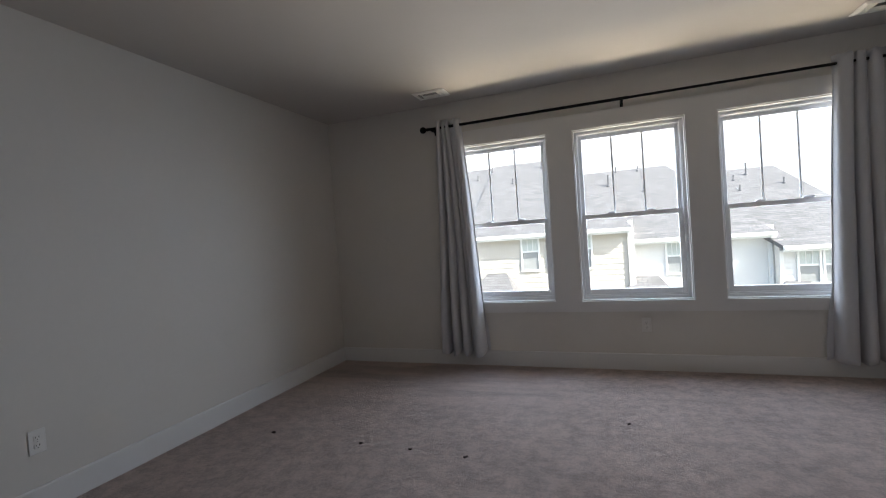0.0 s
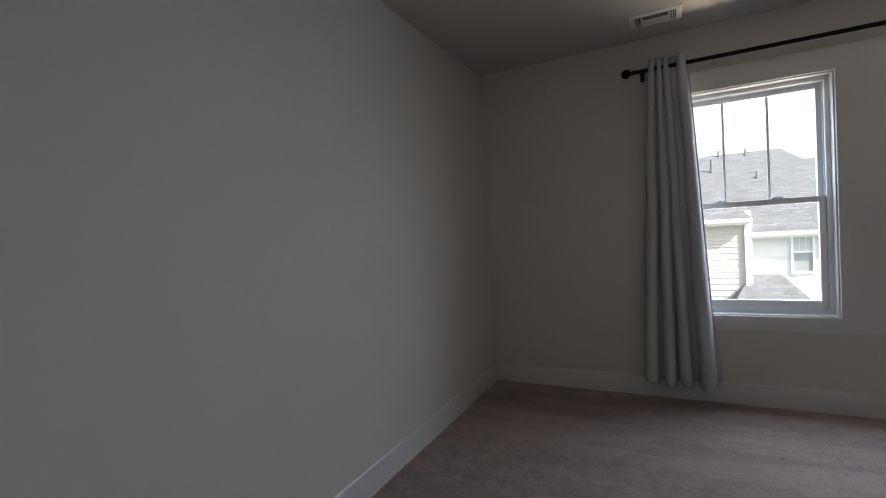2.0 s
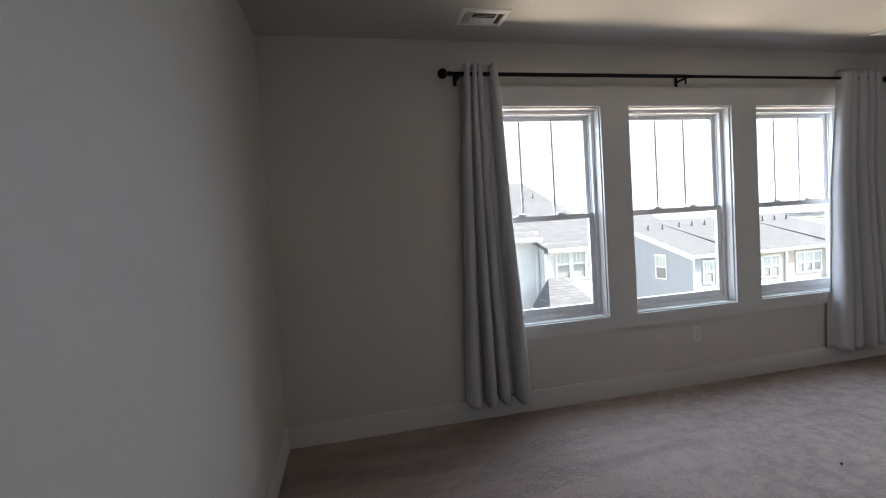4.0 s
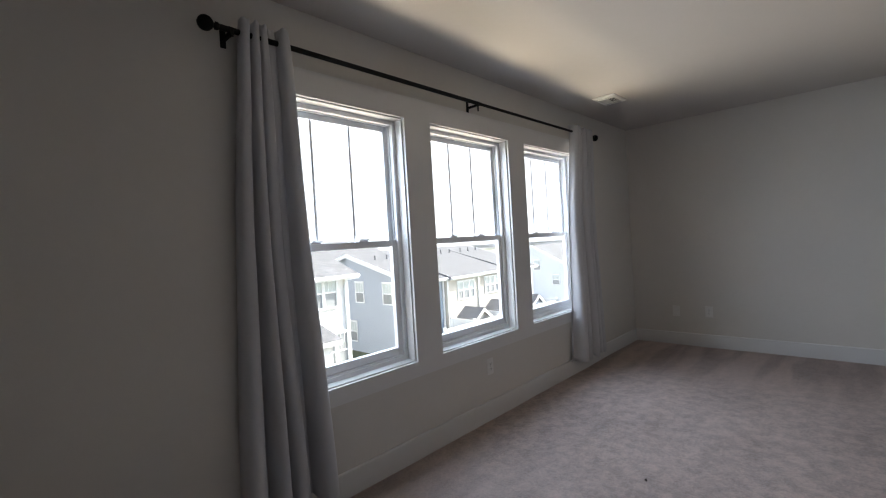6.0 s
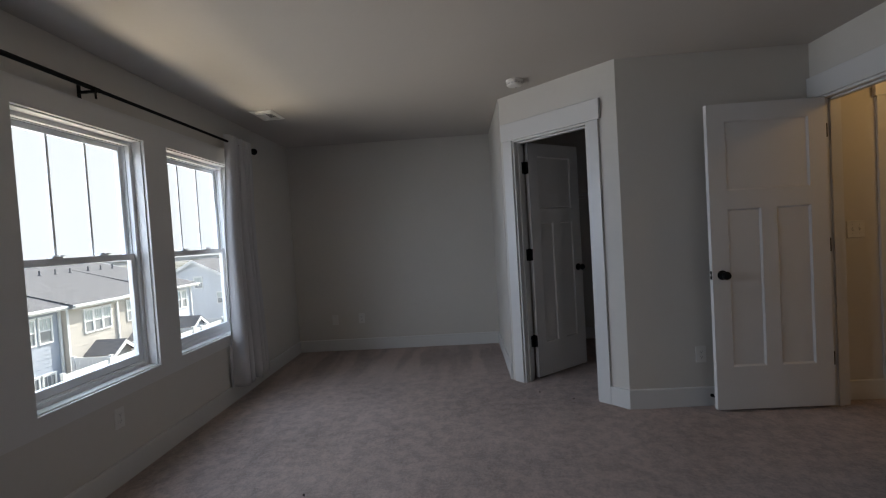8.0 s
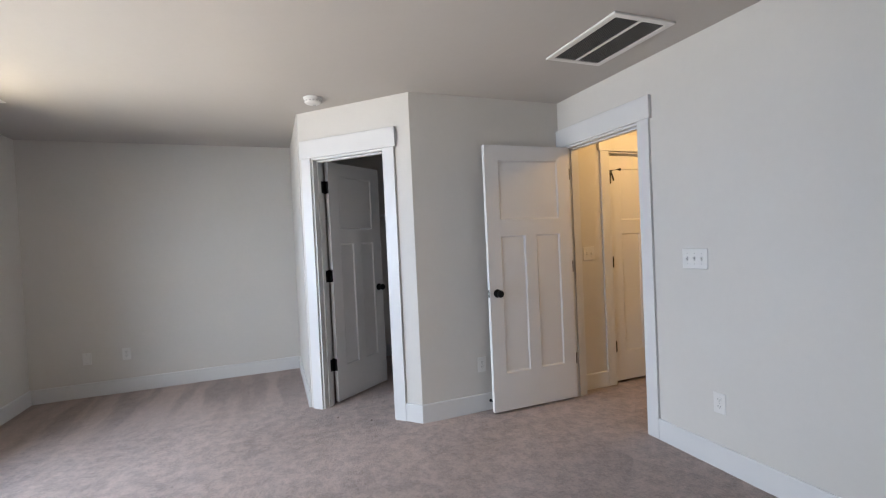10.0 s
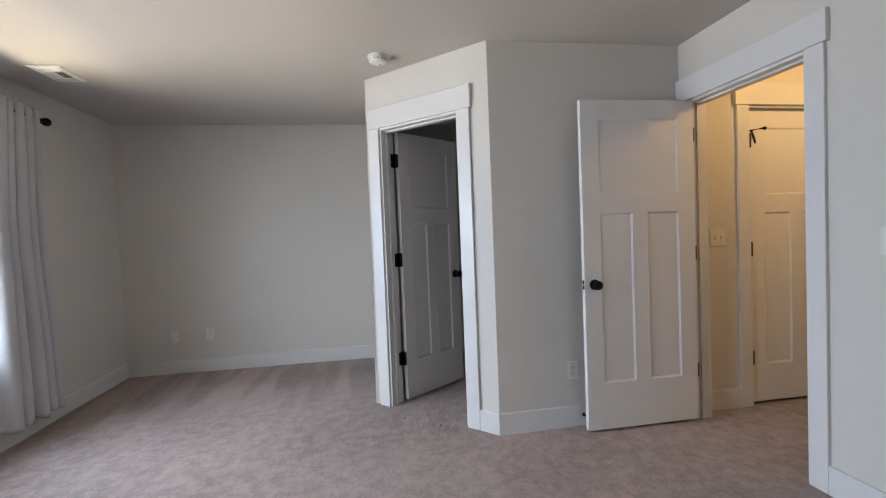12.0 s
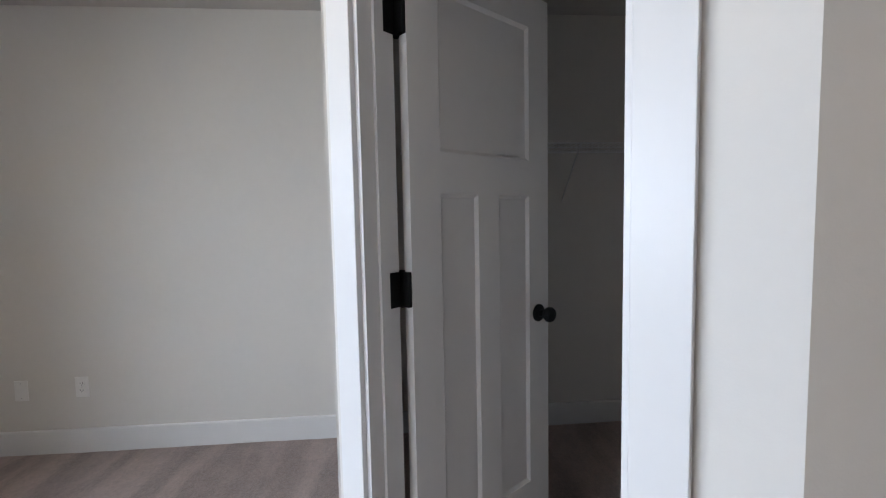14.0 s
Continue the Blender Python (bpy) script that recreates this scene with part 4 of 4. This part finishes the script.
def hipped_porch(parent, cx, yf, w, z_eave, z_ridge, depth, wallmat):
    """Small entry with a hipped shingle roof: a short ridge against the house, sloping to the front and both sides."""
    ob = new("porch")
    ob.parent = parent
    y0, hw, ze, rl = yf - depth, w / 2 + 0.25, z_eave - 0.15, w * 0.20
    ye = y0 - 0.25
    bm = bmesh.new()
    slab(bm, [(cx - hw, ye, ze), (cx + hw, ye, ze), (cx + rl, yf - 0.03, z_ridge), (cx - rl, yf - 0.03, z_ridge)], 0.06)
    slab(bm, [(cx + hw, ye, ze), (cx + hw, yf - 0.03, ze), (cx + rl, yf - 0.03, z_ridge)], 0.06)
    slab(bm, [(cx - hw, yf - 0.03, ze), (cx - hw, ye, ze), (cx - rl, yf - 0.03, z_ridge)], 0.06)
    part("roof", bm, M_ROOF, ob)
    part("wall", boxes((cx - w / 2, y0, GZ, cx + w / 2, yf - 0.002, ze - 0.06)), wallmat, ob)
    part("fascia", boxes((cx - hw, ye - 0.02, ze - 0.17, cx + hw, ye + 0.01, ze - 0.02), (cx - hw - 0.02, ye + 0.01, ze - 0.17, cx - hw + 0.01, yf - 0.03, ze - 0.02), (cx + hw - 0.01, ye + 0.01, ze - 0.17, cx + hw + 0.02, yf - 0.03, ze - 0.02)), M_HOUSE_TRIM, ob)
    return ob


def townhouse(label, x0, x1, yf, eave, ridge, yr, mat, windows, win_z, win_h=1.22, win_w=0.62, porch_x=None, porch_z=(-1.9, -1.0), end=None, end_mat=None, hip=0.0, low=True, front=True, porch_w=1.9, porch_d=1.5, low_dx=0.0, low_dz=2.75, hipped=False, ext=0.0):
    """One unit of a row, front towards -y: wall, lap siding, roof, eave boards, windows, porch, pipes."""
    h = thing("house", pose((x0 + x1) / 2, yf, GZ), label, "townhouse", "houses across the yard")
    inv = h.matrix_world.inverted()
    yb = 2 * yr - yf
    kids = []
    bm = boxes((x0, yf, GZ, x1, yb, eave))
    if not hip:
        for x in (x0 + 0.001, x1 - 0.001):
            bm.faces.new([bm.verts.new(p) for p in ((x, yf, eave), (x, yb, eave), (x, yr, ridge - 0.12))])
    kids.append(part("wall", bm, end_mat or mat))
    bm = bmesh.new()
    if front:
        lap_siding(bm, (x0, yf), (x1, yf), GZ, eave, (0, -1))
        kids.append(part("siding", bm, mat))
    if end:
        bm = bmesh.new()
        xe = x0 if end < 0 else x1
        lap_siding(bm, (xe, yf), (xe, yb), GZ, ridge - 0.1 if not hip else eave, (end, 0), top=None if hip else (lambda f: eave + (ridge - eave) * (1 - abs(2 * f - 1))))
        kids.append(part("siding", bm, end_mat or mat))
    o = 0.38
    so = (ridge - eave) / (yr - yf)
    ze = eave - o * so
    ro = 0.3 if end else 0.0
    xa, xb = x0 - (ro if end and end < 0 else 0), x1 + (ro if end and end > 0 else 0)
    bm = bmesh.new()
    slab(bm, [(xa, yf - o, ze), (xb, yf - o, ze), (xb - hip, yr, ridge), (xa - ext, yr, ridge)], 0.14)
    slab(bm, [(xb, yb + o, ze), (xa, yb + o, ze), (xa - ext, yr, ridge), (xb - hip, yr, ridge)], 0.14)
    if hip:
        slab(bm, [(xb, yf - o, ze), (xb, yb + o, ze), (xb - hip, yr, ridge)], 0.14)
    kids.append(part("roof", bm, M_ROOF))
    kids.append(part("fascia", boxes((xa, yf - o - 0.02, ze - 0.20, xb, yf - o + 0.02, ze - 0.01), (xa, yf - o, ze - 0.20, xb, yf, ze - 0.17)), M_HOUSE_TRIM))
    kids.append(part("gutter", boxes((xa, yf - o - 0.13, ze - 0.13, xb, yf - o - 0.022, ze - 0.03), bev=0.02), M_HOUSE_TRIM))
    kids.append(part("downspout", boxes((x1 - 0.16, yf - 0.11, GZ, x1 - 0.06, yf - 0.03, ze - 0.16), (x1 - 0.16, yf - o - 0.06, ze - 0.22, x1 - 0.06, yf - 0.03, ze - 0.14)), M_HOUSE_TRIM))
    kids.append(part("corner_board", boxes((x0, yf - 0.032, GZ, x0 + 0.11, yf - 0.001, eave), (x1 - 0.05, yf - 0.032, GZ, x1 + 0.03, yf + 0.10, eave)), M_HOUSE_TRIM))
    kids.append(part("frieze", boxes((x0 + 0.11, yf - 0.03, eave - 0.30, x1 - 0.05, yf - 0.001, eave - 0.02)), M_HOUSE_TRIM))
    if end:
        xe = (x0 - ro) if end < 0 else (x1 + ro)
        if not hip:
            bm = bmesh.new()
            for s in (-1, 1):
                a, b = Vector((xe, yr + s * (yr - yf + o), ze)), Vector((xe, yr, ridge))
                vs = [bm.verts.new(p) for p in (a, b, b - Vector((0, 0, 0.26)), a - Vector((0, 0, 0.26)))]
                v2 = [bm.verts.new(q.co + Vector((end * 0.03, 0, 0))) for q in vs]
                bm.faces.new(vs)
                bm.faces.new(v2)
                for i in range(4):
                    bm.faces.new((vs[i], v2[i], v2[(i + 1) % 4], vs[(i + 1) % 4]))
            kids.append(part("rake_board", bm, M_HOUSE_TRIM))
    for k in kids:
        k.data.transform(inv)
        k.parent = h
    for x in windows:
        house_window(h, inv @ pose(x, yf - 0.012, win_z, 0, 0, 180), win_w, win_h)
        if low:
            house_window(h, inv @ pose(x + low_dx, yf - 0.012, win_z - low_dz, 0, 0, 180), win_w, win_h + 0.2, False)
    if porch_x is not None:
        pp = (hipped_porch if hipped else porch)(h, porch_x, yf, porch_w, porch_z[0], porch_z[1], porch_d, mat)
        for q in pp.children:
            q.data.transform(inv)
    return h, inv


def roof_pipe(h, inv, x, y, z, r=0.045, tall=0.5):
    bm = bmesh.new()
    tube(bm, [(x, y, z - 0.2), (x, y, z + tall * 0.8)], r * 0.75, 10)
    lathe(bm, [(r * 1.9, -0.05), (r * 1.7, 0.02), (r * 0.9, 0.07)], Matrix.Translation((x, y, z)), 12)
    bm.transform(inv)
    part("roof_pipe", bm, M_PIPE, h, "dark roof vent pipe", smooth=True)


def roof_at(eave, ridge, yf, yr, y):
    return eave + (ridge - eave) * (y - yf) / (yr - yf)


# row across the yard: stepped ridges, each hip running into the next lower roof
YR = 22.6
rows1 = [
    ("white townhouse with grey shingle roof", -16.5, -10.9, 17.4, 1.10, 4.5, 0.0, (-15.3, -13.7, -12.1), 0.0, -13.0, (-1.35, -0.70), 0.0, 0.60),
    ("white townhouse with a row of narrow windows", -10.9, -5.1, 17.1, 1.30, 4.6, 0.0, (-9.6, -8.0, -6.4), -0.2, -8.6, (-1.35, -0.70), 0.0, 0.60),
    ("cream lap-sided townhouse with three upper windows", -5.1, 0.92, 16.9, 1.38, 4.67, 2.62, (-2.62, -1.67, -0.76), -0.19, -3.95, (-1.25, -0.30), 0.0, 0.58),
    ("white townhouse with grey shingle roof and hipped porch", 0.92, 5.10, 17.3, 0.92, 3.80, 2.35, (2.24, 2.97, 3.64), -0.52, 1.32, (-1.45, -0.60), 2.6, 0.45),
]
PIPES = {2: [(-5.06, 22.03), (-3.8, 20.58), (-2.62, 21.86), (-1.8, 20.5)], 3: [(0.66, 22.45), (1.57, 22.34), (0.29, 21.12), (1.63, 20.34)]}
for k, (lab, x0, x1, yf, ev, rz, hip, wins, wz, px, pz, ext, ww) in enumerate(rows1):
    h, inv = townhouse(lab, x0, x1, yf, ev, rz, YR, M_SIDING_WHITE if k != 2 else M_SIDING_CREAM, wins, wz, 1.36 if k == 2 else 1.16, ww, px, pz, end=-1 if k == 0 else None, hip=hip, ext=ext, hipped=True)
    spots = PIPES.get(k) or [(x0 + (x1 - x0) * fx, yf + (YR - yf) * fy) for fx, fy in ((0.25, 0.50), (0.55, 0.68), (0.90, 0.80))]
    for q, (x, y) in enumerate(spots):
        roof_pipe(h, inv, x, y, roof_at(ev, rz, yf, YR, y), 0.05 if q == len(spots) // 2 else 0.04, 0.62 if q == len(spots) // 2 else 0.30)
h, inv = townhouse("white end townhouse with a hipped shingle roof", 5.10, 7.90, 16.8, 0.45, 3.3, YR, M_SIDING_WHITE, (5.85, 6.50, 7.12), -0.92, 1.08, 0.50, 5.52, (-1.70, -0.85), end=1, hip=1.40, porch_w=1.5, porch_d=1.3, low_dx=0.42, low_dz=2.35, hipped=True, ext=2.5)
for q, (x, y) in enumerate([(5.65, 21.95), (5.09, 21.5), (5.06, 20.5), (6.6, 20.83)]):
    roof_pipe(h, inv, x, y, roof_at(0.45, 3.3, 16.8, YR, y), 0.05 if q == 0 else 0.04, 0.62 if q == 0 else 0.28)

# lower row further along
YF2, YR2, E2, R2 = 20.9, 27.0, -0.78, 0.85
h, inv = townhouse("blue-grey sided townhouse seen at its gable end", 15.2, 17.7, YF2, E2, R2, YR2, M_SIDING_BLUE, (16.1, 16.9), -2.4, 1.05, 0.55, None, end=-1, end_mat=M_SIDING_BLUE)
for y, z in ((23.2, -2.3), (26.0, -2.3), (26.95, -4.9)):
    house_window(h, inv @ pose(15.2 - 0.02, y, z, 0, 0, 90), 0.80, 1.22)
for fx in (0.3, 0.7):
    roof_pipe(h, inv, 15.2 + 2.5 * fx, 25.2, roof_at(E2, R2, YF2, YR2, 25.2), 0.06, 0.35)
for lab, x0, x1, mat, dy in (("cream townhouse in the lower row", 17.7, 20.8, M_SIDING_CREAM, -0.3), ("tan townhouse in the lower row", 20.8, 24.0, M_SIDING_TAN, 0.0),
                             ("pale blue townhouse in the lower row", 24.0, 27.2, M_SIDING_PALE, -0.3)):
    w = x1 - x0
    h, inv = townhouse(lab, x0, x1, YF2 + dy, E2, R2, YR2, mat, (x0 + w * 0.38, x0 + w * 0.56, x0 + w * 0.74), -2.35, 1.02, 0.44, x0 + w * 0.50, (-3.30, -2.85), porch_d=1.3, porch_w=1.2, end=1 if x1 > 27 else None)
    for fx in (0.2, 0.5, 0.8):
        roof_pipe(h, inv, x0 + w * fx, 25.4, roof_at(E2, R2, YF2 + dy, YR2, 25.4), 0.06, 0.35)
h, inv = townhouse("pale blue gable-ended house beyond the lower row", 36.0, 45.0, 21.8, -1.5, 0.45, 25.7, M_SIDING_PALE, (39.0, 43.0), -2.9, 1.1, 0.8, end=-1, end_mat=M_SIDING_PALE)
for y, z in ((25.4, -2.0), (23.4, -3.4)):
    house_window(h, inv @ pose(36.0 - 0.02, y, z, 0, 0, 90), 0.70, 0.9)
# far roofs above the lower row
for x0, x1, yf in ((2.0, 16.0, 46.0), (20.0, 40.0, 52.0)):
    townhouse("distant grey-roofed townhouses beyond the yard", x0, x1, yf, -0.6, 2.2, yf + 6, M_SIDING_PALE, (), -3.0, end=-1)


def fence(label, a, b, top):
    """White vinyl privacy fence from a to b: posts with caps, rails and a boarded infill."""
    a, b = Vector(a), Vector(b)
    d = b - a
    n = max(1, round(d.length / 2.2))
    f = thing("fence", Matrix.Translation((a.x, a.y, GZ)) @ pose(0, 0, 0, 0, 0, math.degrees(math.atan2(d.y, d.x))), label, "fence", "yard fences")
    step, hh = d.length / n, top - GZ
    for i in range(n + 1):
        bm = boxes((i * step - 0.065, -0.065, 0, i * step + 0.065, 0.065, hh + 0.05), (i * step - 0.08, -0.08, hh + 0.05, i * step + 0.08, 0.08, hh + 0.08))
        part("post", bm, M_FENCE, f)
    for i in range(n):
        x0, x1 = i * step + 0.066, (i + 1) * step - 0.066
        part("rail", boxes((x0, -0.025, hh - 0.14, x1, 0.025, hh), (x0, -0.025, 0.10, x1, 0.025, 0.24)), M_FENCE, f)
        m = 8
        w = (x1 - x0) / m
        part("board", boxes(*[(x0 + q * w + 0.004, -0.012, 0.24, x0 + (q + 1) * w - 0.004, 0.012, hh - 0.14) for q in range(m)]), M_FENCE, f)


for x in (17.7, 20.8, 24.0, 27.2):
    fence("white vinyl privacy fence between back yards", (x, 18.6), (x, 20.4), -3.35)
fence("white vinyl privacy fence along the yards", (15.2, 18.6), (27.2, 18.6), -3.45)
fence("white vinyl privacy fence behind the row", (5.0, 13.0), (8.6, 13.0), -3.75)
fence("white vinyl privacy fence at the row's end", (8.6, 13.0), (8.6, 16.6), -3.75)


# bright hazy sky far beyond the houses
def haze():
    m, n, l, p = nodes_of("bright_haze")
    e = n.new("ShaderNodeEmission")
    soft = ramp(n, l, tex_noise(n, l, 0.004, 3.0), (0.90, 0.93, 1.0), (0.97, 0.98, 1.0))
    l.new(soft, e.inputs["Color"])
    e.inputs["Strength"].default_value = HAZE
    l.new(e.outputs[0], n["Material Output"].inputs["Surface"])
    return m


HAZE = 0.50
bm = bmesh.new()
col = []
for k in range(41):
    a = radians(-85 + 170 * k / 40)
    col.append([bm.verts.new((600 * math.sin(a), 600 * math.cos(a), z)) for z in (-40.0, 120.0, 320.0, 620.0)])
for a, b in zip(col, col[1:]):
    for i in range(3):
        bm.faces.new((a[i], b[i], b[i + 1], a[i + 1]))
tagged(part("backdrop", bm, haze()), "bright white hazy sky beyond the rooftops", "sky", kind="structure")
